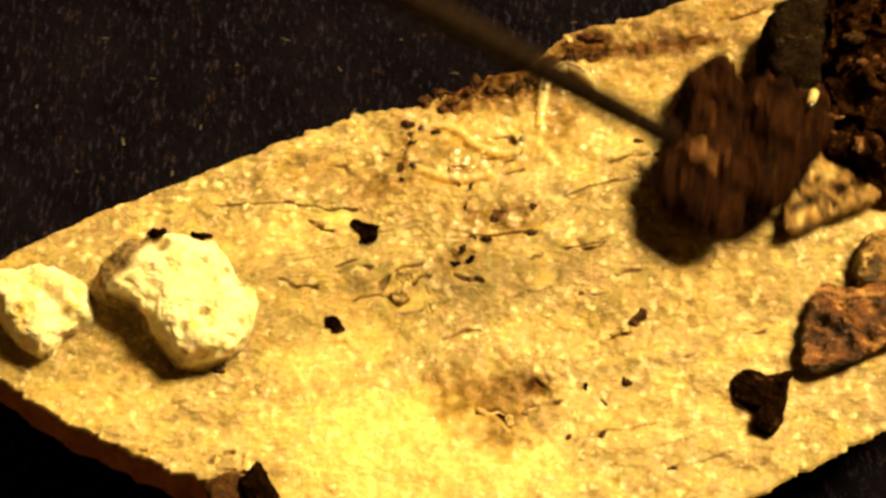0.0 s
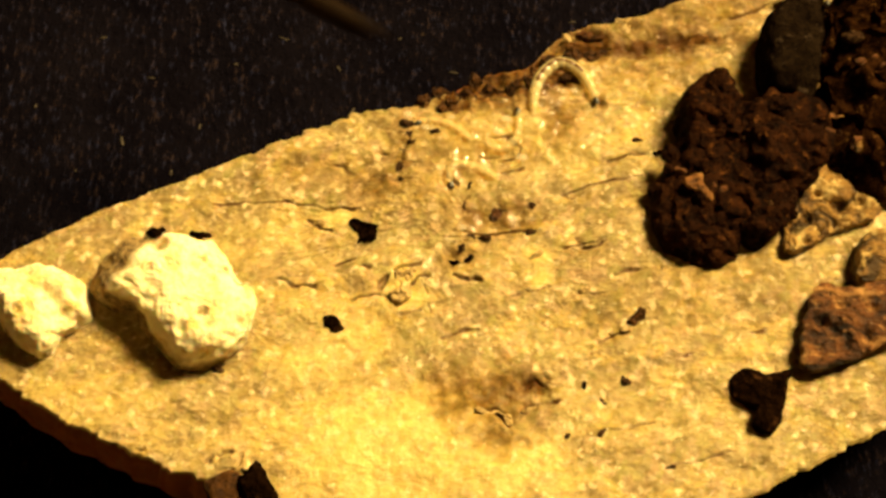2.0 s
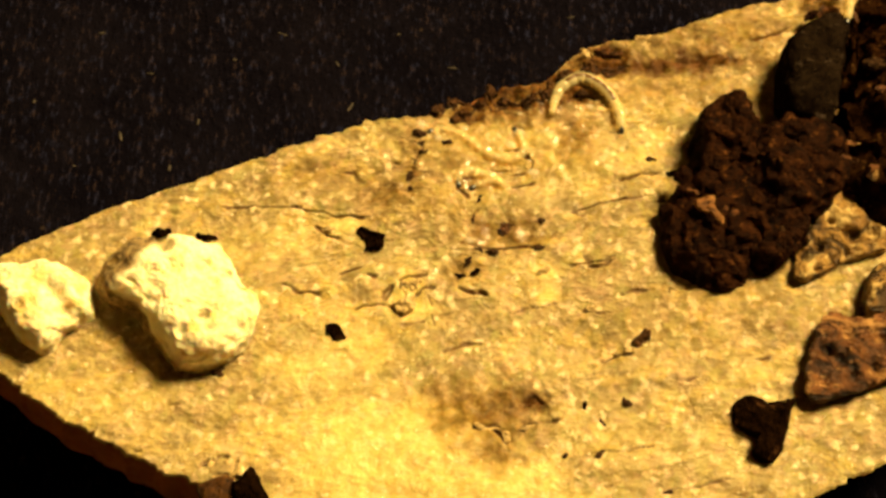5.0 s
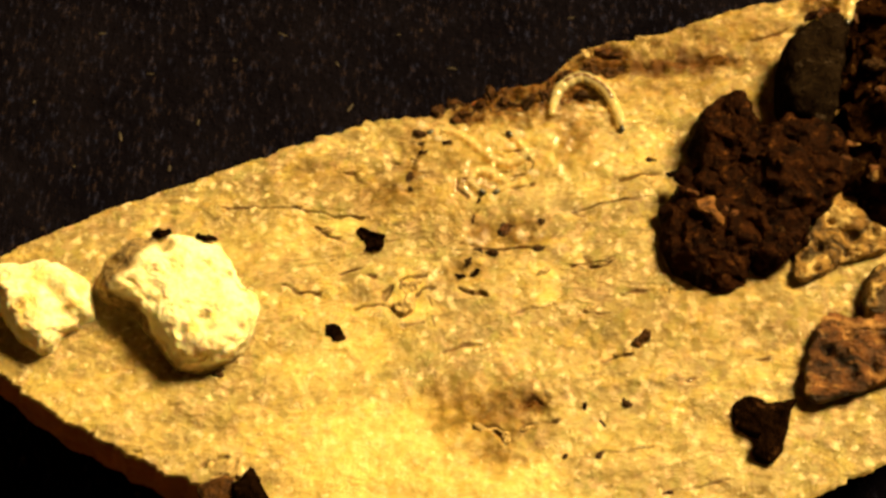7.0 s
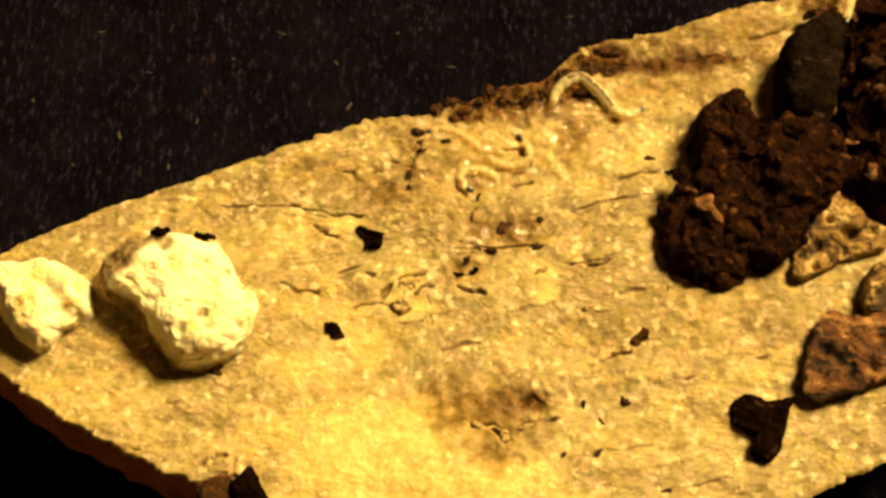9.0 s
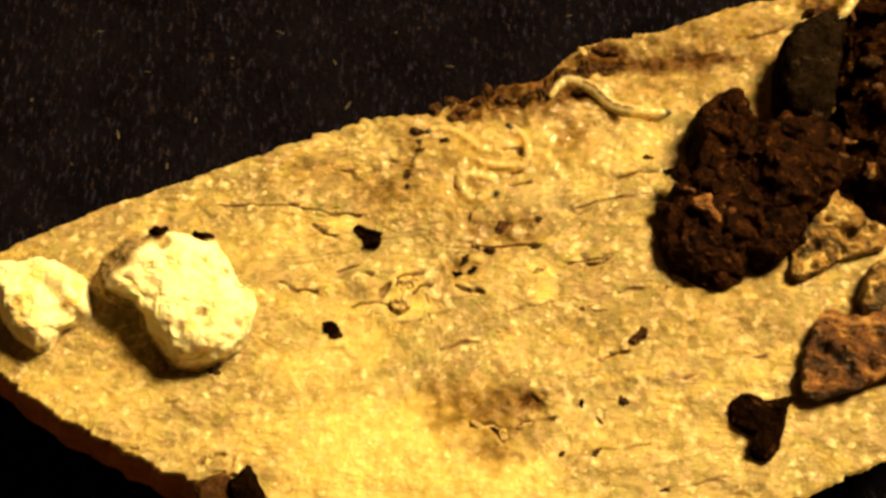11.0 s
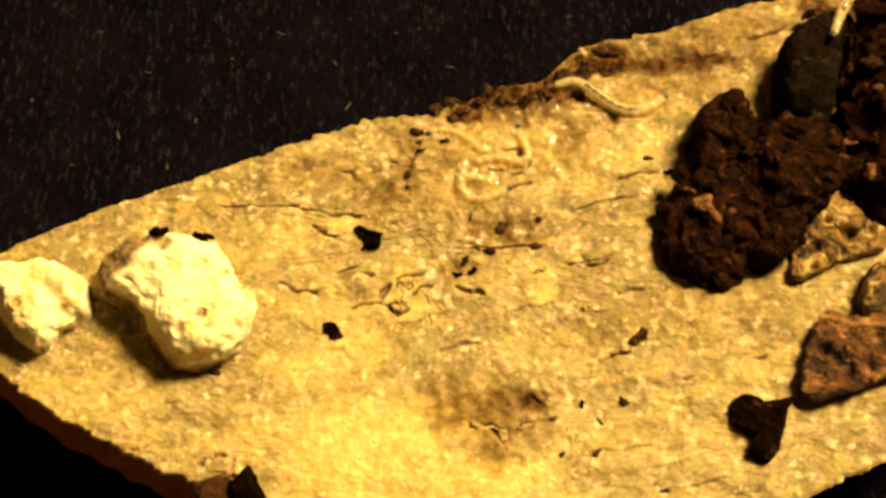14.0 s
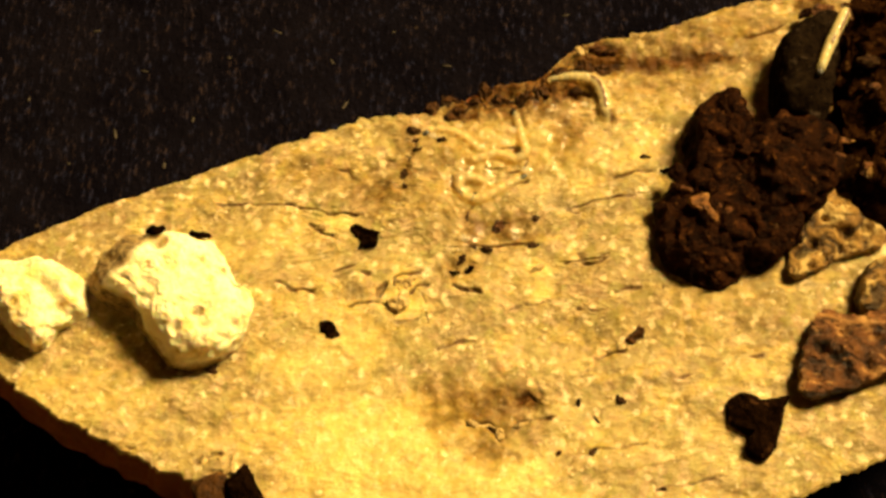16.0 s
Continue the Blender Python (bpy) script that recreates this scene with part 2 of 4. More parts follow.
def rings_to_faces(rings, count):
    faces = []
    for k in range(rings - 1):
        for i in range(count):
            j = (i + 1) % count
            faces.append((k * count + i, k * count + j, (k + 1) * count + j, (k + 1) * count + i))
    return faces


def nugget_mesh(name, outline, height, material, seed, rough=0.3, boxy=0.45, count=72, rings=18, lean=(0.0, 0.0), freq=0.9, flare=1.0, dirt_shade=None, knobs=(), dents=()):
    """A broken lump: a smooth outline raised to a rounded block, then crumpled at three scales. Its origin is the middle of its base."""
    loop = loop_through(outline, count)
    mid = loop.mean(axis=0)
    loop = loop - mid
    verts = []
    turn = np.linspace(0, math.pi / 2, 600)
    curve = np.c_[np.cos(turn).clip(0) ** boxy, np.sin(turn) ** boxy * height]
    run = np.r_[0, np.cumsum(np.hypot(np.diff(curve[:, 0]) * np.hypot(loop[:, 0], loop[:, 1]).mean(), np.diff(curve[:, 1])))]
    for s in np.linspace(0, run[-1], rings):
        r, z = max(0.015, np.interp(s, run, curve[:, 0])), np.interp(s, run, curve[:, 1])
        r *= 1 + (flare - 1) * (1 - z / height)
        for x, y in loop:
            p = np.array((x * r + lean[0] * z / height, y * r + lean[1] * z / height, z))
            keep = 0.35 + 0.65 * min(1.0, z / (0.3 * height))
            q = np.array(ripples(p * freq, seed)) * rough + np.array(ripples(p * freq * 2.7, seed + 5)) * rough * 0.45
            q += np.array(ripples(p * freq * 6.5, seed + 9)) * rough * 0.2
            for high, grow in knobs:                                     # rounded knobs with creases between
                swell = high * (abs(ripple(*(p * grow), seed + 2)) * 2.0 - 0.45)
                q += (p - np.array((0, 0, height * 0.25))) / max(0.4, np.linalg.norm(p)) * swell
            p = p + q * keep
            for (dx, dy), wide, deep in dents:                           # hollows in the upper side
                if z > 0.5 * height:
                    p[2] -= deep * math.exp(-((p[0] + mid[0] - dx) ** 2 + (p[1] + mid[1] - dy) ** 2) / wide ** 2)
            p[2] = max(p[2], -0.25)
            verts.append(p)
    faces = rings_to_faces(rings, count)
    faces.append(tuple(range(count - 1, -1, -1)))
    faces.append(tuple((rings - 1) * count + i for i in range(count)))
    more = None
    if dirt_shade:
        more = {"dirt_shade": [dirt_shade(*v) for v in verts]}
    return mesh_from(name, verts, faces, material, True, more), mid


def segment_distance(px, py, line):
    best = 1e9
    for (ax, ay), (bx, by) in zip(line, line[1:]):
        dx, dy = bx - ax, by - ay
        u = max(0.0, min(1.0, ((px - ax) * dx + (py - ay) * dy) / (dx * dx + dy * dy)))
        best = min(best, math.hypot(px - ax - u * dx, py - ay - u * dy))
    return best


# ---- the cut face of the slice: cracks, stains, relief ----
CRACKS = (
    (0.14, 0.25, ((-8.81, -9.16), (-8.55, -8.98), (-8.13, -8.87))), (0.12, 0.25, ((-8.61, -9.87), (-8.03, -9.74))), (0.08, 0.15, ((-11.72, -8.85), (-11.35, -8.72))), (0.06, 0.1, ((-12.82, -8.4), (-12.35, -8.45))), (0.06, 0.10, ((2.39, 4.58), (3.24, 4.5))), (0.06, 0.10, ((2.05, 3.62), (2.75, 3.65))), (0.06, 0.10, ((2.98, 3.45), (3.63, 3.65))), (0.06, 0.10, ((0.72, 3.24), (1.25, 3.21))), (0.06, 0.10, ((-2.1, 4.11), (-1.82, 4))), (0.06, 0.10, ((0.51, 3.21), (0.65, 2.67), (0.97, 2.4))), (0.06, 0.10, ((6.7, 2.13), (7.47, 2.24))), (0.06, 0.10, ((1.4, 1.76), (1.17, 1.49))), (0.06, 0.10, ((4.02, 1.15), (3.8, 1.44))),
    (0.13, 0.25, ((-2.06, -1.71), (-2.19, -1.94), (-2.3, -2.19))), (0.07, 0.15, ((-1.77, -1.51), (-1.21, -1.28), (-0.65, -1.21))), (0.05, 0.08, ((-0.71, -2.02), (-0.53, -2.27), (-0.36, -2.47))),
    (0.08, 0.15, ((-3.06, -1.16), (-2.69, -1.28))), (0.06, 0.12, ((-1.59, -3.38), (-1.24, -3.33), (-0.8, -3.19))), (0.05, 0.08, ((-0.44, -2.91), (-0.35, -3.41))),
    (0.06, 0.15, ((-0.02, -4.57), (0.46, -4.33), (1.01, -4.19), (1.49, -4.14))), (0.10, 0.15, ((5.7, -0.28), (5.84, -0.64))), (0.09, 0.18, ((5.94, -0.9), (6.4, -0.8), (6.81, -0.67))),
    (0.08, 0.12, ((6.01, -2.76), (6.52, -2.81))), (0.07, 0.12, ((12.07, -4.98), (12.61, -4.89))), (0.08, 0.12, ((9.31, -5.82), (9.79, -5.72))),
    (0.07, 0.15, ((-4.29, 3.68), (-3.71, 3.54), (-3.23, 3.11))), (0.08, 0.15, ((-8.72, 1.87), (-8.84, 1.97), (-8.5, 2.03))), (0.06, 0.12, ((7.05, -2.02), (7.96, -1.81))),
    (0.48, 0.12, ((6.98, 8.78), (7.91, 8.93), (9.12, 8.87), (10.1, 8.99), (11.21, 9.26))),
    (0.12, 0.2, ((3.14, -6.66), (3.53, -6.47), (3.95, -6.75))),
    (0.06, 0.14, ((-8.95, 1.92), (-7.7, 2.08), (-6.08, 1.97), (-4.92, 1.71), (-3.3, 1.39))),
    (0.10, 0.20, ((-6.43, -1.59), (-5.67, -1.89), (-4.95, -2.07))),
    (0.07, 0.15, ((-4.14, -1.13), (-3.2, -0.7))),
    (0.09, 0.20, ((-3.38, -2.59), (-2.76, -2.49), (-2.04, -2.57))),
    (0.09, 0.20, ((-1.09, -2.07), (-0.87, -1.81), (-0.36, -1.64))),
    (0.10, 0.25, ((0.63, -1.71), (1.21, -1.97), (1.7, -2.02))),
    (0.05, 0.12, ((-1.09, 5.57), (-0.92, 4.82), (-1.19, 3.87), (-1.39, 2.94))),
    (0.24, 0.45, ((1.05, 7.13), (1.81, 6.87))), (0.20, 0.35, ((4.4, 7.08), (4.74, 7.42))), (0.22, 0.40, ((5.4, 7.08), (5.89, 7.42), (6.37, 7.25))), (0.14, 0.25, ((0.38, 6.27), (1.04, 5.93))),
    (0.07, 0.15, ((6.94, 5.48), (7.26, 5.25))), (0.09, 0.20, ((5.24, 1.81), (5.76, 1.62))), (0.07, 0.15, ((2.87, 2.8), (3.66, 2.99))),
    (0.09, 0.20, ((7.3, 3.16), (8.06, 3.43), (9.03, 3.43))),
    (0.05, 0.12, ((5.43, 1.79), (6.82, 2.14), (8.8, 2.4))),
    (0.10, 0.25, ((1.15, -7.59), (1.88, -7.68), (2.3, -7.91), (2.35, -8.27))),
    (0.10, 0.25, ((2.94, -7.77), (3.44, -7.49), (4.29, -7.42))),
    (0.06, 0.15, ((2.68, -2.84), (4.47, -2.47))),
    (0.09, 0.20, ((13.24, 10.16), (15.15, 10.86))),
    (0.09, 0.20, ((6.13, -4.89), (7.17, -4.65))),
    (0.06, 0.14, ((0.7, 0.29), (2.18, 0.08), (3.88, 0.23))),
    (0.12, 0.30, ((3.38, 4.37), (3.74, 4.04), (3.59, 3.65))),
    (0.035, 0.07, ((8.06, -10.19), (9.32, -10.06), (10.81, -9.75))),
    (0.04, 0.08, ((5.62, -8.68), (6.89, -8.68), (7.96, -8.45))),
    (0.07, 0.15, ((-5.12, 1.02), (-4.65, 0.6), (-4.19, 0.49))),
    (0.07, 0.15, ((5.09, -0.75), (6.8, -0.54))),
)
# Brown rot, and spots that paint the shade of hollows and dim flesh.
ROT_DIM = (  # middle, half length, half breadth, strength
    ((2.89, 6.86), 3.0, 1.0, 1.0), ((11.68, -2.64), 4.5, 2.0, 0.24), ((8.77, -3.01), 4.0, 2.0, 0.10), ((16.29, 12.12), 1.6, 0.6, 0.8), ((4.83, 7.73), 2.0, 1.1, 1.0), ((6.72, 9.35), 2.0, 0.9, 1.0), ((10.84, 9.14), 3.0, 0.42, 1.0), ((1.53, 2.94), 1.6, 0.6, 0.4),
    ((1.7, -6.89), 2.4, 1.4, 0.68), ((2.14, -8.56), 1.2, 1.0, 0.5), ((3.52, -6.73), 0.8, 0.5, 1.0), ((-2.17, 2.54), 1.7, 0.8, 0.55),
    ((2.19, 0.76), 2.0, 0.8, 0.62), ((3.34, 1.07), 1.2, 0.6, 0.52), ((5.9, 7.38), 0.8, 0.5, 1.0), ((9.86, 9.02), 2.8, 0.5, 1.0), ((1.81, 6.57), 2.6, 0.8, 0.95), ((6.58, 8.96), 1.8, 0.9, 0.9), ((5.21, 8.02), 1.2, 0.8, 1.0), ((3.49, 6.97), 1.6, 0.8, 0.9), ((4.23, 7.73), 2.2, 0.8, 1.0), ((10.9, 9.95), 5.0, 1.4, 0.5), ((9.78, 8.02), 3.6, 1.4, 0.42), ((2.9, 7.38), 2.2, 0.6, 1.0),
    ((6.34, 9.2), 2.0, 0.8, 0.95), ((-1.15, 4.18), 0.5, 1.6, 0.6), ((-4.29, 3.49), 3.0, 1.0, 0.3), ((5.42, 7.29), 1.0, 0.5, 1.0), ((5.57, 5.37), 0.9, 1.4, 0.60), ((2.52, 6.5), 3.0, 0.9, 0.7), ((1.08, 4.11), 3.0, 1.5, 0.30), ((8.32, 7.95), 2.5, 0.8, 0.35), ((11.41, 10.33), 4.0, 1.2, 0.45), ((9.17, 9.87), 2.5, 1.0, 0.35), ((13.46, 8.83), 2.0, 1.6, 0.2), ((13.67, 10.93), 3.0, 1.5, 0.45), ((7.31, 6.16), 0.3, 0.4, 0.8), ((6.57, 8.98), 2.2, 0.7, 1.0), ((5.2, 8.18), 1.5, 0.6, 1.0), ((3.49, 7.08), 2.5, 0.7, 0.9), ((5.16, 3.92), 0.45, 0.35, 0.5), ((4.89, 4.75), 0.2, 0.6, 0.4), ((-0.55, 1.81), 2.2, 1.0, 0.30), ((3.56, -6.84), 0.75, 0.5, 0.85),
    ((1.2, 5.7), 2.8, 0.7, 0.34), ((-1.2, 4.3), 1.0, 1.2, 0.3), ((3.4, 4.4), 0.8, 0.5, 0.35), ((0.81, -1), 0.8, 0.6, 0.55), ((-0.3, -6.38), 0.8, 0.6, 0.5), ((5.78, 4.65), 0.8, 1.0, 0.35),
)
WET = (((1.78, 4.18), 3.6, 1.6, 1.0), ((5.6, 6), 2.2, 1.8, 0.4), ((-1.43, -1.51), 1.4, 1.0, 0.7), ((2.19, 0.81), 2.0, 0.8, 0.3))
PALE = (
    ((-1.51, -2.64), 0.9, 0.9, 1.0), ((-1.1, -1.51), 0.5, 0.4, 1.0), ((4.07, -0.95), 0.6, 0.5, 0.9), ((4.11, -1.97), 0.5, 0.7, 0.8), ((-4.21, 1.07), 0.9, 0.4, 0.7), ((12.16, -2.27), 0.8, 0.4, 0.4), ((11.98, -5.32), 1.0, 0.5, 0.4),
    # the patch at (-13.23, -6.38) is added to brighten dim flesh by colour
    ((-1.99, -8.68), 4.6, 3.2, 1.0), ((-13.23, -6.38), 3.6, 1.6, 0.5), ((-6.47, -7.77), 2.4, 1.2, 0.4), ((1.59, -9.79), 3.5, 1.6, 0.9), ((-0.21, 2.27), 1.8, 0.9, 0.35), ((-2.94, -4.24), 2.6, 1.5, 0.6), ((10.1, -3.01), 3.0, 1.5, 0.1), ((5.3, 4.32), 3.2, 1.6, 0.5),
    ((-4.65, -5.44), 2.8, 1.4, 0.55), ((7.13, -8.22), 4.0, 1.6, 0.3), ((-6.91, 0.29), 3.0, 1.2, 0.45), ((-1.32, -1.76), 0.7, 0.9, 0.9),
    ((2.02, 4.59), 3.0, 1.4, 0.5), ((9.02, 7.43), 2.5, 1.0, 0.4), ((1.53, 2.54), 1.2, 0.5, 0.5),
)


def blot(x, y, table, seed):
    total = 0.0
    for (cx, cy), a, b, s in table:
        dx, dy = (x - cx) / a, (y - cy) / b
        if abs(dx) > 1.9 or abs(dy) > 1.9:
            continue
        d = math.hypot(dx, dy) + 0.45 * ripple(x * 0.8, y * 0.8, 0, seed) + 0.25 * ripple(x * 2.3, y * 2.3, 0, seed)
        total = max(total, s * max(0.0, min(1.0, (1.35 - d) / 1.0)))
    return total


def crack_at(x, y):
    deep, dark = 0.0, 0.0
    for wide, depth, line in CRACKS:
        if not (min(p[0] for p in line) - 0.6 < x < max(p[0] for p in line) + 0.6 and min(p[1] for p in line) - 0.6 < y < max(p[1] for p in line) + 0.6):
            continue
        d = segment_distance(x + 0.15 * ripple(x * 1.7, y * 1.7, 3), y + 0.15 * ripple(x * 1.7, y * 1.7, 8), line)
        w = 1.7 * wide * (0.55 + 1.3 * ripple(x * 1.7, y * 1.7, 1))
        k = max(0.0, 1 - d / max(0.05, w))
        deep, dark = max(deep, depth * k), max(dark, min(1.0, 1.6 * k))
    return deep, dark


def relief(x, y):
    u, v = x * 0.985 + y * 0.17, -x * 0.17 + y * 0.985
    calm = 1 - 0.6 * blot(x, y, PALE, 13)                             # pale flesh is smoother
    h = 0.30 * ripple(x * 0.13, y * 0.13, 0, 2) + 0.16 * ripple(u * 0.25, v * 0.6, 0, 4)
    fine = 0.08 * ripple(u * 0.8, v * 1.4, 0, 6) + 0.06 * (0.5 - abs(ripple(u * 1.3, v * 2.0, 0, 7))) + 0.040 * ripple(x * 2.2, y * 2.4, 0, 8)
    fine += 0.022 * ripple(x * 4.6, y * 5.0, 0, 9)
    for lift, grow, seed in ((0.040, 0.45, 21), (0.022, 0.9, 23)):      # torn layers end in small steps
        q = 4.0 * ripple(u * grow, v * grow * 1.7, 0, seed) + 0.25 * ripple(x * 3.3, y * 3.3, 0, seed)
        f = q - math.floor(q)
        fine += lift * (math.floor(q) + min(1.0, f / 0.16))
    return h + calm * fine


def surface(x, y):
    """Height of the cut face, in millimetres over the cloth."""
    return TOP + relief(x, y)


OUTLINE = (
    (-19.42, -3.26), (-18.73, -1.26), (-17.72, -0.41), (-15.61, 0.81), (-13.45, 1.97), (-10.09, 3.27), (-8.06, 4.23), (-5.99, 5.04), (-3.65, 5.94), (-2.47, 6.25),
    (-1.05, 6.25), (0.38, 6.68), (1.82, 7.38), (4.24, 8.14), (5.5, 9.32), (6.75, 10.1), (8.73, 10.4), (11, 11.16), (12.79, 11.93), (15.35, 12.62),
    (18.51, 13.98), (22.67, 14.78), (25.82, 11.32), (25.8, 4.87), (23.79, -2.02), (20.6, -6.38), (17.25, -8.68), (14.54, -10.06), (12.35, -11), (8.52, -12.39),
    (3.57, -13.43), (-1.3, -13.23), (-4.6, -11.96), (-7.16, -10.45), (-9.07, -9.97), (-11.03, -9.13), (-13.27, -8), (-14.85, -7.19), (-17.01, -5.56), (-18.69, -4.48),
)

# ---- the setting ----


def setting():
    steps = 150
    axis = np.sign(np.linspace(-1, 1, steps)) * np.abs(np.linspace(-1, 1, steps)) ** 3.2 * 640
    verts = [(x, y, 0.10 * ripple(x * 0.2, y * 0.2, 0) - 0.1 if abs(x) < 60 and abs(y) < 60 else -0.1) for y in axis for x in axis]
    faces = [(j * steps + i, j * steps + i + 1, (j + 1) * steps + i + 1, (j + 1) * steps + i) for j in range(steps - 1) for i in range(steps - 1)]
    tagged(new("ground", mesh_from("ground", verts, faces, CLOTH)), "black felted cloth with pale lint", "cloth", kind="structure")

    def slab(name, x0, x1, y0, y1, z0, z1):
        bm = bmesh.new()
        bmesh.ops.create_cube(bm, size=1)
        for v in bm.verts:
            v.co = ((x0 + x1) / 2 + v.co.x * (x1 - x0), (y0 + y1) / 2 + v.co.y * (y1 - y0), (z0 + z1) / 2 + v.co.z * (z1 - z0))
        mesh = bpy.data.meshes.new(name)
        bm.to_mesh(mesh), bm.free()
        mesh.materials.append(WALL)
        tagged(new(name, mesh), "unseen cream bounce " + ("ceiling" if name == "ceiling" else "wall"), "ceiling" if name == "ceiling" else "wall", kind="structure")

    # Unseen enclosure, set close and tinted to bounce warm fill into the shadows.
    slab("wall_north", -0.65, 0.65, 0.6, 0.65, -0.01, 0.8)
    slab("wall_south", -0.65, 0.65, -0.65, -0.6, -0.01, 0.8)
    slab("wall_east", 0.6, 0.65, -0.6, 0.6, -0.01, 0.8)
    slab("wall_west", -0.65, -0.6, -0.6, 0.6, -0.01, 0.8)
    slab("ceiling", -0.65, 0.65, -0.65, 0.65, 0.8, 0.85)


setting()

# ---- the potato slice ----
RIDERS = []                                   # all that lies on the slice and turns with it


def on_slice(ob):
    RIDERS.append(ob)
    return ob


def potato_slice():
    slice_ob = on_slice(tagged(new("potato_slice"), "thick cut slice of potato with browned flesh and brown skin", "potato slice"))
    count, rings = 900, 225
    rim = loop_through(OUTLINE, count)
    jag = np.array([(0.16 * ripple(x * 0.9, y * 0.9, 5) + 0.17 * ripple(x * 2.6, y * 2.6, 5) + 0.12 * ripple(x * 6, y * 6, 5)) for x, y in rim])
    away = rim - np.array((0.5, 0.0))
    away /= np.linalg.norm(away, axis=1)[:, None]
    rim = rim + away * jag[:, None]
    verts, rot_dim, pale, crack, wet = [], [], [], [], []
    for k in range(rings):
        s = 1 - (k / (rings - 1)) ** 1.15
        for x, y in rim * max(s, 0.002):
            deep, dark = crack_at(x, y)
            brown = blot(x, y, ROT_DIM, 11)
            edge = 0.14 * max(0.0, 1 - k / 3.0)
            verts.append((x, y, surface(x, y) - deep - edge + 0.25 * brown * (ripple(x * 1.9, y * 1.9, 7) - 0.1)))
            # the near rim is painted paler for its lit edge line
            rot_dim.append(brown), pale.append(max(blot(x, y, PALE, 13), 0.9 - 0.3 * k if k < 3 and y < 0 else 0.0)), crack.append(dark), wet.append(blot(x, y, WET, 17))
    faces = rings_to_faces(rings, count)
    faces.append(tuple((rings - 1) * count + i for i in range(count)))
    child("flesh", mesh_from("flesh", verts, faces, FLESH, True, {"rot_dim": rot_dim, "pale": pale, "crack": crack, "wet": wet}), slice_ob, "tan cut flesh with cracks, brown rotten stains and painted shade")
    # the skin runs from the rim round and under to the cloth
    verts, rows = [], 14
    for k in range(rows):
        u = k / (rows - 1)
        out, down = 0.45 * math.sin(u * 2.6) - 2.2 * u ** 3, u
        for (x, y), (ax, ay) in zip(rim, away):
            top = surface(x, y) - 0.13
            bulge = 0.14 * ripple(x * 0.7, y * 0.7, u * 3, 3) + 0.06 * ripple(x * 2.4, y * 2.4, u * 9, 3)
            under = min(1.0, max(0.0, (x + 4.0) / 8.0))                 # far more undercut away from the tip
            away_by = out * (1 - under) - 3.6 * u * under + bulge * min(1, 4 * u)
            verts.append((x + ax * away_by, y + ay * away_by, top * (1 - down)))
    faces = rings_to_faces(rows, count)
    faces = [f[::-1] for f in faces] + [tuple((rows - 1) * count + i for i in range(count))]
    child("skin", mesh_from("skin", verts, faces, SKIN), slice_ob, "thin brown potato skin in the shade")
    return slice_ob


potato_slice()


# ---- lumps that lie on the slice ----


def place(name, label, category, mesh, mid, sink=0.1, group=""):
    ob = new(name, mesh)
    z = surface(mid[0], mid[1]) - sink
    ob.matrix_basis = pose(mid[0] * MM, mid[1] * MM, z * MM)
    return on_slice(tagged(ob, label, category, group))


def thing_of(name, label, category, mid, sink=0.1, group=""):
    """An Empty on the slice, for a thing in parts."""
    ob = new(name)
    ob.matrix_basis = pose(mid[0] * MM, mid[1] * MM, (surface(mid[0], mid[1]) - sink) * MM)
    return on_slice(tagged(ob, label, category, group))


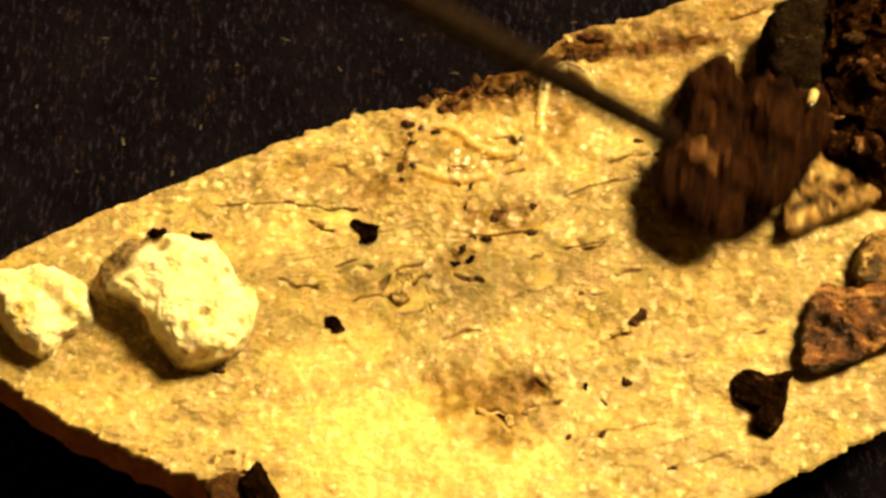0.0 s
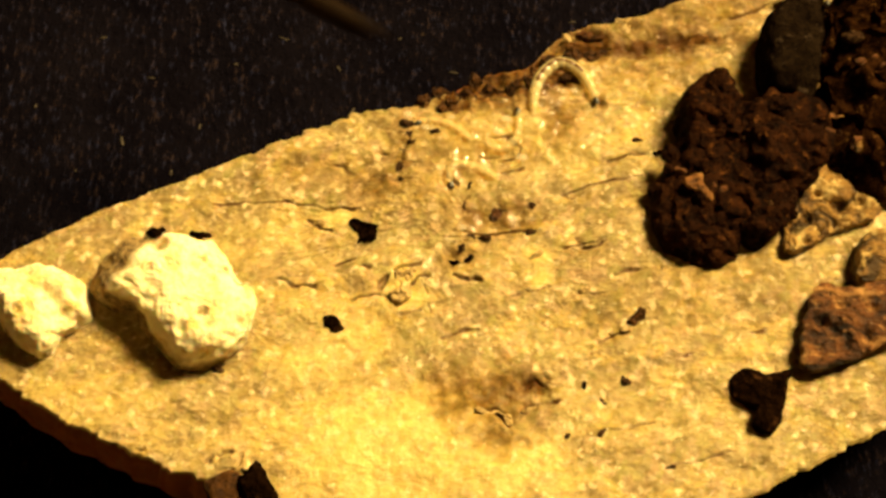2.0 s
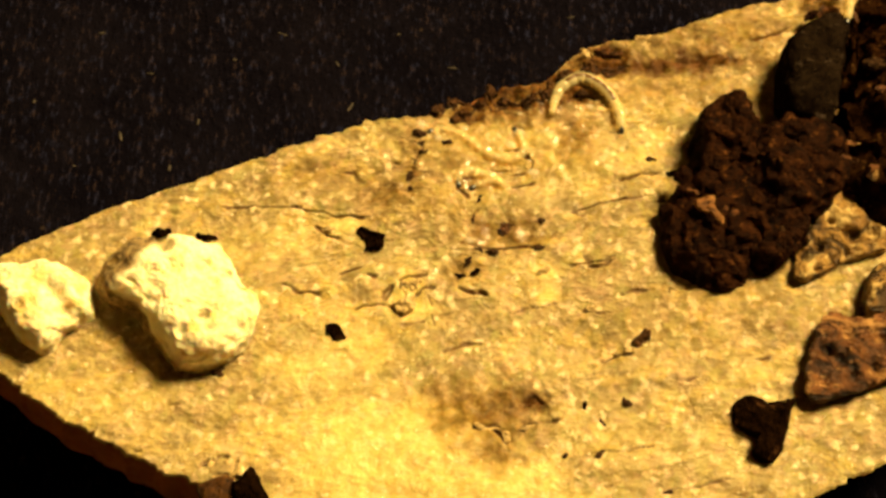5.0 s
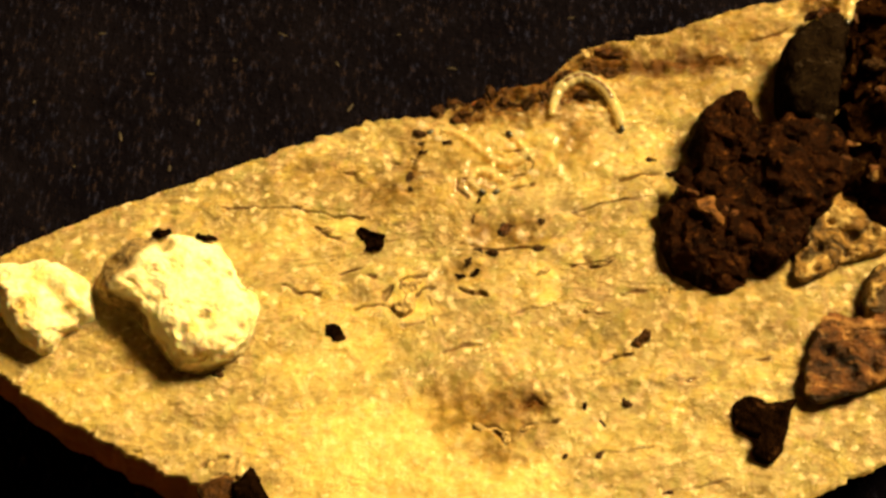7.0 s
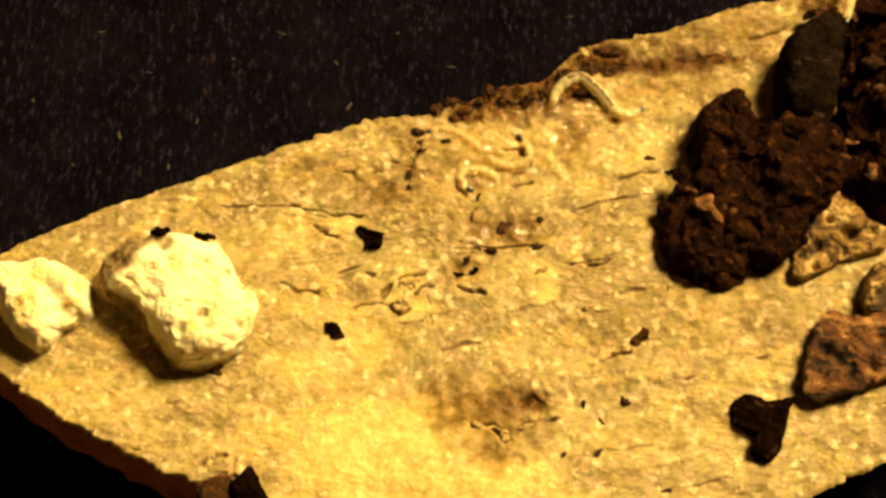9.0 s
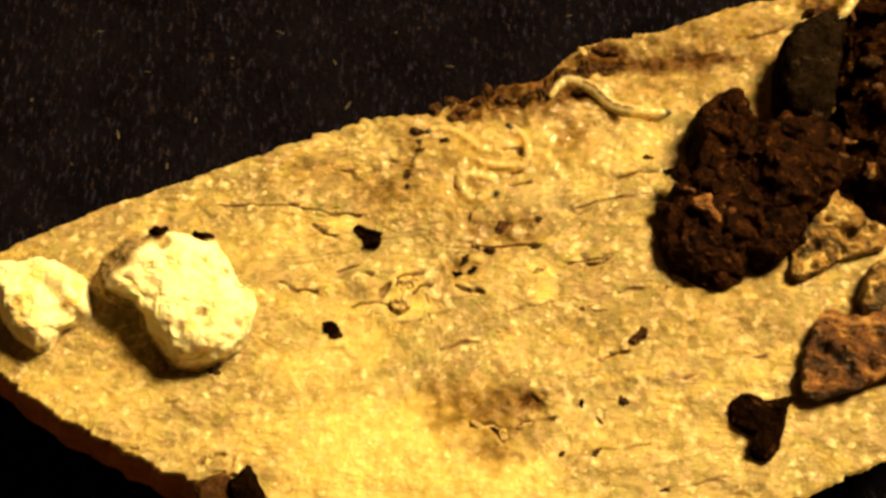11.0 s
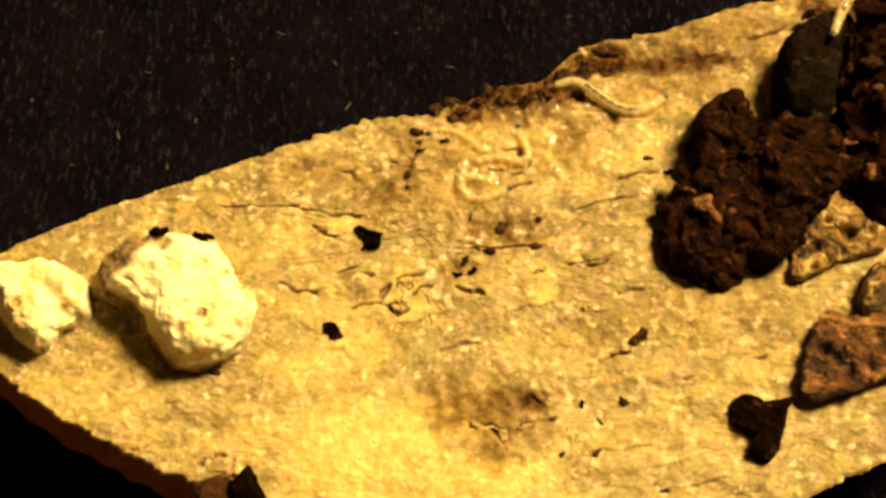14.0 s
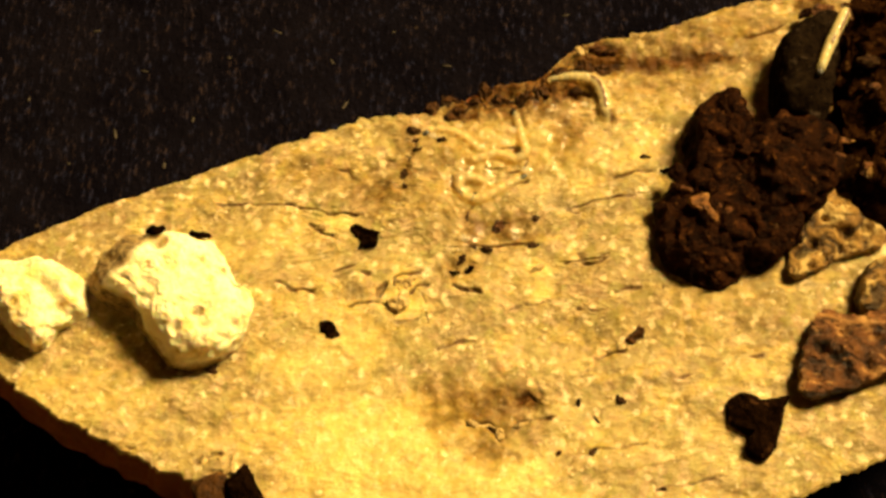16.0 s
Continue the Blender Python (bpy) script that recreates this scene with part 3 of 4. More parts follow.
def perlite_lumps():
    # Dirt on the far left flank; shade low on the near left, painted in.
    dirt_shade_at = lambda x, y, z: max(0.0, min(1.0, max((-(x * 0.8 - y * 0.75) - 1.6 + 0.6 * ripple(x, y, z, 4)) / 0.5, (0.9 - z + 1.3 * max(0.0, min(1.0, -(x + 0.5 * y) / 2.2)) + 0.5 * ripple(x, y, z, 6)) / 0.6)))
    outline = ((-13.66, -2.04), (-13.49, -1.16), (-12.99, -0.49), (-12.17, 0.03), (-11.14, 0.16), (-10.11, 0.17), (-9.56, -0.08), (-8.94, -0.52), (-8.39, -1.16), (-7.97, -1.95), (-7.41, -2.51), (-7.32, -3.27), (-7.53, -4.19), (-8.05, -4.81), (-8.73, -5.26), (-9.6, -5.45), (-10.35, -5.33), (-10.83, -4.74), (-11.39, -3.99), (-12.03, -3.22), (-12.65, -2.9), (-13.23, -2.58))
    hollows = (((-10.86, -0.95), 0.35, 0.6), ((-9.84, -4.68), 0.2, 0.25), ((-7.6, -4.32), 0.25, 0.3), ((-11.08, -2.95), 0.5, 0.15), ((-8.86, -4.14), 0.45, 0.15), ((-7.62, -2.39), 0.45, 0.3), ((-12.09, -1.94), 0.4, 0.2), ((-9.25, -5.24), 0.3, 0.15))
    mesh, mid = nugget_mesh("perlite_lump", outline, 2.6, PERLITE, 3, 0.13, 0.6, 200, 76, (0.35, -0.25), 1.1, 1.02, dirt_shade_at, ((0.14, 0.9), (0.06, 1.7), (0.03, 3.4)), hollows)
    lump = place("perlite_lump", "large white perlite lump with a dirty grey flank and painted shade", "perlite", mesh, mid, 0.15, "perlite lumps")
    outline = ((-17.68, -1.68), (-17.36, -1.24), (-16.61, -1.13), (-15.71, -1.06), (-14.82, -1.33), (-14.03, -1.9), (-13.78, -2.53), (-13.6, -3.17), (-14.09, -3.63), (-14.71, -4.07), (-15.05, -4.67), (-15.4, -4.86), (-15.94, -4.52), (-16.46, -4.14), (-16.96, -3.46), (-17.45, -2.6))
    hollows = (((-15.33, -2.51), 0.35, 0.3), ((-14.93, -2.95), 0.35, 0.4), ((-14.57, -3.45), 0.4, 0.35), ((-16.0, -1.72), 0.3, 0.2))
    mesh, mid = nugget_mesh("perlite_lump", outline, 1.9, PERLITE, 8, 0.13, 0.6, 150, 54, (0.1, -0.1), 1.1, 1.0, lambda x, y, z: 0.0, ((0.12, 0.9), (0.06, 1.7), (0.03, 3.4)), hollows)
    place("perlite_lump", "small white perlite lump with a hollow top", "perlite", mesh, mid, 0.15, "perlite lumps")
    return lump


def soil_clump():
    outline = ((10.6, 5.98), (11.82, 6.54), (12.92, 5.84), (14.23, 5.14), (15.84, 5), (16.29, 3.1), (15.3, 1.51), (14.08, -0.3), (12.85, -1.56),
               (11.76, -2.55), (10.56, -2.6), (9.43, -1.81), (8.75, -0.55), (8.64, 0.98), (9.42, 2.56), (10.32, 3.91))
    lobes = (
        (1.5, 21, ((9.44, 2.21), (10.68, 3.55), (12.59, 4.37), (14.64, 4.1), (15.11, 2.21), (13.75, 0.13), (12.09, -0.89), (10.34, -0.64), (9.32, 0.64))),
        (2.0, 22, ((10.47, 5.42), (11.15, 6.4), (12, 6.51), (12.68, 5.84), (12.89, 4.45), (12.42, 3.1), (11.23, 2.51), (10.2, 3.23))),
        (2.1, 23, ((12.46, 4.73), (13.78, 5.22), (15.39, 5.14), (16.29, 4.18), (16.17, 2.56), (15.21, 1.38), (13.96, 0.6), (12.66, 0.98), (12.12, 2.83))),
        (1.3, 24, ((8.81, 1.3), (9.16, 2.04), (9.86, 2.26), (10.9, 1.78), (11.68, 0.86), (12.27, -0.05), (11.99, -1.07), (11.61, -1.83), (10.97, -2.13), (10.2, -2.03), (9.57, -1.53), (9.01, -1.07), (8.72, -0.05))),
        (1.4, 25, ((12.01, 0.64), (13.21, 1.42), (14.29, 1.03), (14.34, -0.13), (13.27, -1.2), (12.17, -1.2))),
    )
    mid = loop_through(outline, 60).mean(axis=0)
    clump = thing_of("soil_clump", "dark brown crumbly clump of soil and bark", "soil clump", mid, 0.15)
    for height, seed, ring in lobes:
        m, c = nugget_mesh("clump", ring, height, SOIL, seed, 0.28, 0.62, 130, 46, (0.2, 0.1), 1.2, 1.0, None, ((0.30, 0.6), (0.20, 1.4)))
        child("clump", m, clump, "", pose((c[0] - mid[0]) * MM, (c[1] - mid[1]) * MM, 0))
    rnd = random.Random(5)
    for i in range(30):
        a, r = rnd.uniform(0, 6.28), rnd.uniform(0.2, 0.8)
        s = rnd.uniform(0.08, 0.24) if i % 4 else rnd.uniform(0.25, 0.4)
        ring = [(s * math.cos(b) * rnd.uniform(0.6, 1.2), s * math.sin(b) * rnd.uniform(0.6, 1.2)) for b in np.linspace(0, 5.4, 7)]
        m, _ = nugget_mesh("crumb", ring, s * 1.4, (SOIL, DUSK, SOIL, CHAR, OCHRE, DUSK)[i % 6] if s < 0.3 else SOIL, 40 + i, 0.16, 0.6, 20, 8, (0, 0), 2.0)
        child("crumb", m, clump, "", pose(r * 3.4 * math.cos(a) * MM, r * 3.6 * math.sin(a) * MM, (1.8 * (1 - r ** 2.2) ** 0.6 - 0.25) * MM, rnd.uniform(-40, 40), rnd.uniform(-40, 40), 0))
    chip = ((9.84, 1.12), (10.22, 1.36), (10.62, 1.46), (10.81, 1.08), (10.98, 0.74), (11.14, 0.35), (10.78, 0.44), (10.40, 0.62), (10.04, 0.82))
    m, c = nugget_mesh("bark_chip", chip, 0.25, AMBER, 77, 0.16, 0.7, 60, 16, (0, 0), 2.0)
    child("bark_chip", m, clump, "orange-brown flake of bark", pose((c[0] - mid[0]) * MM, (c[1] - mid[1]) * MM, 1.42 * MM, 0, 18, 0))
    return clump


def bark_pieces():
    piece = ((13.77, -1.33), (13.99, -0.57), (14.4, 0.28), (15.02, 0.98), (15.59, 1.93), (16, 2.3), (16.26, 1.98), (16.76, 1.77), (17.13, 1.14), (17.65, 0.8), (18.12, 0.15), (17.71, -0.36), (16.9, -0.57), (15.96, -0.92), (15.14, -1.23), (14.54, -1.63), (13.97, -1.73))
    hollows = (((16.34, 0.32), 0.32, 0.5), ((16.0, 0.55), 0.25, 0.35), ((14.99, -0.23), 0.22, 0.5), ((14.3, -0.69), 0.25, 0.45), ((15.4, -0.9), 0.3, 0.45), ((15.9, -0.62), 0.25, 0.35), ((17.13, 0.5), 0.3, 0.4), ((15.55, 0.95), 0.22, 0.35), ((14.75, -1.2), 0.2, 0.35))
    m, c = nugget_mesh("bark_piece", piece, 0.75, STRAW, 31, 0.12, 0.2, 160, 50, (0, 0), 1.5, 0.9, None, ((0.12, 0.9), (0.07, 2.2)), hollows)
    flake = place("bark_piece", "pale brown crinkled flake of bark", "bark", m, c, 0.12, "bark pieces")
    piece = ((14.62, -3.49), (14.11, -4.52), (13.79, -5.59), (13.65, -6.47), (13.92, -7.03), (14.86, -6.82), (15.85, -6.52), (16.76, -6.1), (17.69, -5.59), (18, -3.44), (17.29, -3.07), (16.48, -3.44), (15.83, -3.39), (15.1, -3.14))
    hollows = (((14.64, -4.86), 0.28, 0.4), ((15.07, -5.24), 0.35, 0.45), ((16.19, -5.07), 0.35, 0.4), ((16.4, -5.66), 0.3, 0.4), ((15.6, -4.2), 0.3, 0.3), ((16.8, -4.3), 0.35, 0.4), ((14.4, -6.1), 0.3, 0.35), ((15.4, -6.1), 0.3, 0.3), ((17.2, -5.2), 0.3, 0.4))
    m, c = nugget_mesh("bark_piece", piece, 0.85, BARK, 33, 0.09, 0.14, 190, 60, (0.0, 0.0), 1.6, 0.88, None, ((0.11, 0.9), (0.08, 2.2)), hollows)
    place("bark_piece", "reddish brown broken bark plate with dark edges", "bark", m, c, 0.12, "bark pieces")
    piece = ((16.9, -1.34), (16.58, -2.04), (16.4, -2.73), (16.58, -3.22), (17.22, -3.32), (18.13, -3.02), (18.5, -2.04), (18.09, -1.09), (17.45, -0.91))
    m, c = nugget_mesh("bark_piece", piece, 1.1, STRAW, 35, 0.16, 0.25, 80, 20, (0, 0), 1.0)
    place("bark_piece", "tan bark fragment leaning on a bark plate", "bark", m, c, 0.05, "bark pieces")
    piece = ((11.04, -6.77), (11.38, -6.58), (11.81, -6.56), (12.28, -6.81), (12.86, -6.74), (13.41, -6.65), (13.19, -7.07), (13.01, -7.53), (12.8, -8.32), (12.53, -8.89), (12.25, -9.18), (11.77, -9.11), (11.53, -8.77), (11.9, -8.28), (11.45, -8.1), (11.05, -7.87), (10.92, -7.37))
    m, c = nugget_mesh("bark_piece", piece, 0.45, CHAR, 37, 0.09, 0.4, 110, 24, (0, 0), 2.2)
    place("bark_piece", "black three-cornered scrap of bark", "bark", m, c, 0.1, "bark pieces")
    piece = ((14.05, 7.61), (14.29, 8.77), (14.78, 9.59), (15.56, 10.18), (16.63, 10.48), (17, 10), (16.71, 8.47), (16.26, 6.75), (15.92, 5.49), (15.39, 4.75), (14.61, 4.94), (14.11, 5.63), (13.95, 6.53))
    m, c = nugget_mesh("bark_piece", piece, 2.3, SLATE, 39, 0.16, 0.3, 130, 34, (0.15, -0.1), 1.1)
    place("bark_piece", "dark grey smooth slab of bark on edge", "bark", m, c, 0.1, "bark pieces")
    piece = ((-7.8, -10.12), (-7.47, -9.77), (-7.18, -9.41), (-6.85, -9.68), (-6.59, -10.2), (-6.44, -10.81), (-7.08, -11.14), (-7.61, -10.81))
    m, c = nugget_mesh("bark_piece", piece, 0.7, CHAR, 41, 0.2, 0.5, 50, 14, (0, 0), 1.3)
    place("bark_piece", "black crumb at the rim of the slice", "bark", m, c, 0.1, "bark pieces")
    piece = ((-9.1, -10.19), (-8.71, -9.84), (-8.21, -9.7), (-7.79, -9.86), (-7.66, -10.45), (-7.86, -11), (-8.69, -10.89))
    m, c = nugget_mesh("bark_piece", piece, 0.5, RUST, 43, 0.15, 0.5, 40, 12, (0, 0), 1.3)
    place("bark_piece", "brown curl of peel at the rim of the slice", "peel", m, c, 0.15)
    return flake


def soil_heap():
    outline = ((16.71, 9.2), (17.73, 11.59), (19.84, 12.82), (22.55, 11.59), (22.65, 6.61), (20.47, 1.73), (18.08, 0.69), (16.67, 1.73), (16.07, 4.12))
    mesh, mid = nugget_mesh("mound", outline, 2.5, MULCH, 51, 0.6, 0.7, 150, 48, (1.0, 0.2), 0.9)
    heap = thing_of("soil_mound", "black mound of potting soil with brown fibres", "soil", mid, 0.15)
    child("mound", mesh, heap)
    rnd = random.Random(9)
    for i in range(40):
        a, r, s = rnd.uniform(1.6, 5.2), rnd.uniform(0.3, 0.95), rnd.uniform(0.15, 0.42)
        ring = [(s * math.cos(b) * rnd.uniform(0.5, 1.4), s * math.sin(b) * rnd.uniform(0.5, 1.2)) for b in np.linspace(0, 5.4, 7)]
        m, _ = nugget_mesh("crumb", ring, s, rnd.choice((MULCH, SOIL, DUSK, OCHRE, CHAR, MULCH)), 60 + i, 0.12, 0.6, 18, 7, (0, 0), 2.2)
        child("crumb", m, heap, "", pose(r * 2.9 * math.cos(a) * MM, r * 4.2 * math.sin(a) * MM, (2.4 * (1 - r ** 2.4) ** 0.7 - 0.2) * MM, rnd.uniform(-40, 40), rnd.uniform(-40, 40), 0))

    for (x, y), long, wide, turn, z, material in (((16.31, 4.18), 0.75, 0.10, 4, 1.3, AMBER), ((16.41, 3.53), 0.45, 0.12, -30, 1.2, OCHRE), ((17.21, 2.73), 0.36, 0.22, 50, 1.6, OCHRE), ((17.25, 2.38), 0.2, 0.14, 10, 1.7, STRAW),
                                                  ((17.78, 7.52), 0.4, 0.3, 0, 2.4, DUSK), ((16.07, 5.58), 0.10, 0.15, 0, 1.6, STRAW), ((17.86, 6.19), 0.26, 0.2, 40, 2.6, OCHRE), ((16.52, 11.01), 0.6, 0.2, 15, 1.0, OCHRE), ((15.96, 11.16), 0.4, 0.2, 30, 0.5, SOIL), ((17.35, 10.31), 0.5, 0.1, -60, 2.1, BARK)):
        ring = [(long * math.cos(t), wide * math.sin(t)) for t in np.linspace(0, 5.5, 8)]
        m, _ = nugget_mesh("fibre", ring, wide, material, int(long * 100), 0.2, 0.6, 36, 12, (0, 0), 1.9)
        child("fibre", m, heap, "brown plant fibre", pose((x - mid[0]) * MM, (y - mid[1]) * MM, (0.75 * z + 0.5) * MM, 0, 0, turn))


def crumbs():
    table = (  # middle, half length, half breadth, turn, material, words
        ((-2.86, 0.34), 0.66, 0.46, -8, CHAR, "black soil crumb"), ((-4.23, -3.75), 0.52, 0.24, -38, CHAR, "black soil crumb"), ((7.75, -4.07), 0.44, 0.26, 48, RUST, "brown soil crumb"),
        ((5.46, -6.73), 0.20, 0.10, 70, CHAR, "tiny black speck"), ((-11.0, -0.35), 0.34, 0.30, 30, CHAR, "black soil crumb"), ((-9.35, -0.45), 0.46, 0.20, -28, CHAR, "black soil crumb"),
        ((0.63, -1.13), 0.24, 0.13, -10, CHAR, "black speck"), ((1.3, -1), 0.24, 0.11, 40, CHAR, "black speck"), ((0.99, -0.54), 0.14, 0.12, 0, CHAR, "tiny black speck"),
        ((-8.63, -5.39), 0.26, 0.20, 20, DUSK, "dark soil crumb"), ((9.45, 3.43), 0.26, 0.16, 0, CHAR, "black soil crumb"),
        ((6.04, -7.42), 0.20, 0.07, -70, DUSK, "tiny dark speck"), ((4.56, -8.79), 0.10, 0.10, 0, DUSK, "tiny dark speck"), ((5.87, -8.79), 0.20, 0.10, 50, DUSK, "tiny dark speck"),
        ((7.01, -6.66), 0.24, 0.14, -30, DUSK, "brown crumb"), ((8.57, 4.12), 0.3, 0.12, 10, DUSK, "grey crumb"), ((2.49, 0.94), 0.30, 0.20, 15, BARK, "brown crumb"),
        ((1.52, 2.35), 0.22, 0.10, 80, CHAR, "black speck"), ((-1.44, 3.27), 0.15, 0.08, 80, DUSK, "dark speck"), ((-0.92, 4.93), 0.15, 0.10, 0, DUSK, "dark speck"),
        ((3.88, 0.03), 0.20, 0.10, 0, DUSK, "dark crumb"), ((-0.92, 5.37), 0.26, 0.16, 0, DUSK, "dark speck"), ((-0.8, 4.61), 0.22, 0.12, 30, DUSK, "dark speck"), ((-1.14, 4.06), 0.18, 0.12, -40, DUSK, "dark speck"), ((-1.32, 3.35), 0.14, 0.2, 0, DUSK, "dark speck"), ((-1.32, 2.78), 0.12, 0.1, 0, DUSK, "dark speck"), ((0.21, 4.92), 0.24, 0.12, -25, DUSK, "dark speck"), ((1.24, 1.33), 0.1, 0.2, 0, DUSK, "dark speck"), ((3.98, 1.33), 0.14, 0.12, 0, DUSK, "dark speck"), ((2.65, 1.15), 0.3, 0.1, -8, DUSK, "dark speck"), ((1.77, -0.03), 0.5, 0.12, -8, DUSK, "dark speck"), ((3.65, 0.05), 0.3, 0.14, 10, DUSK, "dark speck"), ((0.99, -0.49), 0.16, 0.2, 20, DUSK, "dark speck"), 
        ((-1.05, -1.56), 0.40, 0.20, 30, PITH, "pale raised flake of flesh"), ((-1.51, -2.52), 0.42, 0.5, 0, PITH, "pale raised flake of flesh"), ((2.64, -2.84), 0.17, 0.12, 0, PITH, "pale crumb of flesh"),
        ((4.03, -0.95), 0.28, 0.14, 25, PITH, "pale crumb of flesh"), ((2.33, -3.75), 0.13, 0.12, 0, PITH, "pale crumb of flesh"), ((-4.66, 0.84), 0.34, 0.10, -10, PITH, "pale shred of flesh"),
        ((6.91, -4.55), 0.28, 0.10, 20, PITH, "pale shred of flesh"), ((6.59, -6.5), 0.24, 0.10, 0, PITH, "pale shred of flesh"), ((5.86, -2.64), 0.24, 0.12, 25, PITH, "pale crumb of flesh"),
        ((0.93, 0.39), 0.10, 0.12, 0, PITH, "pale crumb of flesh"), ((9.07, -1.97), 0.24, 0.10, 25, PITH, "pale shred of flesh"), ((0.13, -2.72), 0.14, 0.10, 0, PITH, "pale crumb of flesh"),
        # the crumb at (5.85, 7.43) is added to darken the hollow under a larva
        ((5.69, -2.64), 0.16, 0.10, 60, PITH, "pale crumb of flesh"), ((10.97, -1.94), 0.2, 0.1, 0, PITH, "pale crumb of flesh"), ((-2.18, 2.84), 0.14, 0.12, 0, PITH, "pale crumb of flesh"), ((5.85, 7.43), 0.34, 0.12, -10, DUSK, "dark crumb"), ((8.37, -10.23), 0.18, 0.10, 0, DUSK, "dark crumb"),
        # the pale crumb at (6.08, 9.71) stands in for a whitish glint
        ((6.08, 9.71), 0.15, 0.13, 0, PITH, "pale crumb of flesh"), ((8.63, 10.34), 0.32, 0.13, 10, PITH, "pale shred of flesh"), ((1.66, -7.59), 0.55, 0.09, -12, PITH, "pale raised edge of torn flesh"), ((2.42, -8.04), 0.14, 0.24, 20, PITH, "pale raised edge of torn flesh"), ((3.22, -7.59), 0.5, 0.07, 12, PITH, "pale raised edge of torn flesh"), ((7.18, -4.48), 0.16, 0.12, 0, PITH, "pale crumb of flesh"),
        ((-1.39, -1.71), 0.22, 0.42, 10, PITH, "pale raised flake of flesh"), ((6.76, -6.5), 0.16, 0.12, 0, PITH, "pale crumb of flesh"),
        ((0.57, 6.66), 0.24, 0.2, 0, PITH, "pale crumb of flesh"), ((-4.54, 0.89), 0.24, 0.10, -20, PITH, "pale shred of flesh"), ((-7.99, -9.43), 0.85, 0.36, -8, PITH, "pale curled shred of flesh"),
    )
    for i, (where, a, b, turn, material, words) in enumerate(table):
        rnd = random.Random(100 + i)
        c, s = math.cos(radians(turn)), math.sin(radians(turn))
        ring = []
        for t in np.linspace(0, 5.5, 8):
            u, v = a * math.cos(t) * rnd.uniform(0.8, 1.2), b * math.sin(t) * rnd.uniform(0.8, 1.2)
            ring.append((where[0] + c * u - s * v, where[1] + s * u + c * v))
        m, mid = nugget_mesh("crumb", ring, (0.25 if material is PITH else 0.6) * min(a, b) + 0.06, material, 100 + i, 0.32 * (a + b), 0.5, 44, 12, (0, 0), 0.75 / max(a, 0.15))
        ob = place("crumb", words + " on the potato", "crumb", m, mid, 0.06, "crumbs on the slice")
        if i in (4, 5):
            base = LUMP.matrix_basis.translation
            near = [v.co.z for v in LUMP.data.vertices if math.hypot(v.co.x + base.x - mid[0] * MM, v.co.y + base.y - mid[1] * MM) < 0.25 * MM]
            ob.matrix_basis = pose(mid[0] * MM, mid[1] * MM, base.z + max(near) - 0.06 * MM, -30, 0, 0)


def slime_drops():
    # added domes that catch the lamp wherever the wet flesh glints
    for where, r in (((6.19, 6.8), 0.16), ((2.85, 4.82), 0.14), ((2.12, 3.27), 0.15), ((-0.93, 5.94), 0.16), ((0.26, 3.05), 0.13), ((5.12, 5.72), 0.12), ((0.85, 5.29), 0.13), ((3.24, 6.43), 0.1), ((3.16, 5.37), 0.22), ((2.79, 4.75), 0.2), ((3.72, 3.54), 0.22), ((-0.92, 5.76), 0.18), ((-0.21, 5.14), 0.16), ((0.9, 5.65), 0.15), ((6.69, 4.25), 0.12), ((1.04, 0.36), 0.16)):
        ring = [(where[0] + 1.3 * r * math.cos(t), where[1] + r * math.sin(t)) for t in np.linspace(0, 5.5, 8)]
        m, mid = nugget_mesh("slime_drop", ring, r * 0.8, WATER, 7, 0.02, 0.9, 32, 12)
        place("slime_drop", "clear glinting drop of slime on the flesh", "slime", m, mid, 0.03, "slime drops")


def rotten_rim():
    """Brown rotted shreds along the far rim."""
    rnd = random.Random(4)
    table = [  # middle, half size, height, material
        # the pale piece at (6.16, 9.34) stands in for a white glint
        ((0.5, 6.94), 0.36, 0.55, RUST), ((0.9, 6.42), 0.5, 0.3, RUST), ((2.01, 7.34), 0.42, 0.55, RUST), ((2.64, 7), 0.5, 0.35, RUST), ((3.67, 7.23), 0.55, 0.35, RUST), ((4.5, 7.57), 0.4, 0.3, RUST), ((5.44, 8.33), 0.45, 0.4, RUST), ((6.29, 8.54), 0.5, 0.4, RUST), ((6.16, 9.34), 0.24, 0.5, PITH), ((6.85, 9.64), 0.3, 0.6, OCHRE), ((7.54, 9.4), 0.26, 0.45, RUST), ((7.14, 8.75), 0.4, 0.3, RUST), ((8.22, 9.88), 0.3, 0.2, PITH), ((8.8, 10.12), 0.34, 0.2, PITH), ((-0.21, 6.48), 0.4, 0.25, RUST)]
    line = ((0.38, 6.8), (1.58, 7.38), (2.79, 7.58), (4.24, 8.14), (5.5, 9.38), (6.75, 9.98), (7.85, 10.04))
    for i in range(12):
        u = rnd.uniform(0, len(line) - 1.001)
        k, w = int(u), u - int(u)
        spot = tuple(line[k][q] * (1 - w) + line[k + 1][q] * w + rnd.gauss((0, -0.7)[q], 0.3) for q in (0, 1))
        table.append((spot, rnd.uniform(0.16, 0.38), rnd.uniform(0.05, 0.12), RUST))
    for i, ((x, y), s, high, material) in enumerate(table):
        ring = [(x + s * math.cos(b) * rnd.uniform(0.6, 1.5), y + s * math.sin(b) * rnd.uniform(0.6, 1.2)) for b in np.linspace(0, 5.4, 7)]
        m, c = nugget_mesh("rotten_shred", ring, 0.6 * high, material, 140 + i, 0.34 * s + 0.08, 0.9, 48, 14, (0, 0), 2.6)
        words = "pale torn shred of potato on the rim" if material is PITH else "brown rotted shred of potato on the rim"
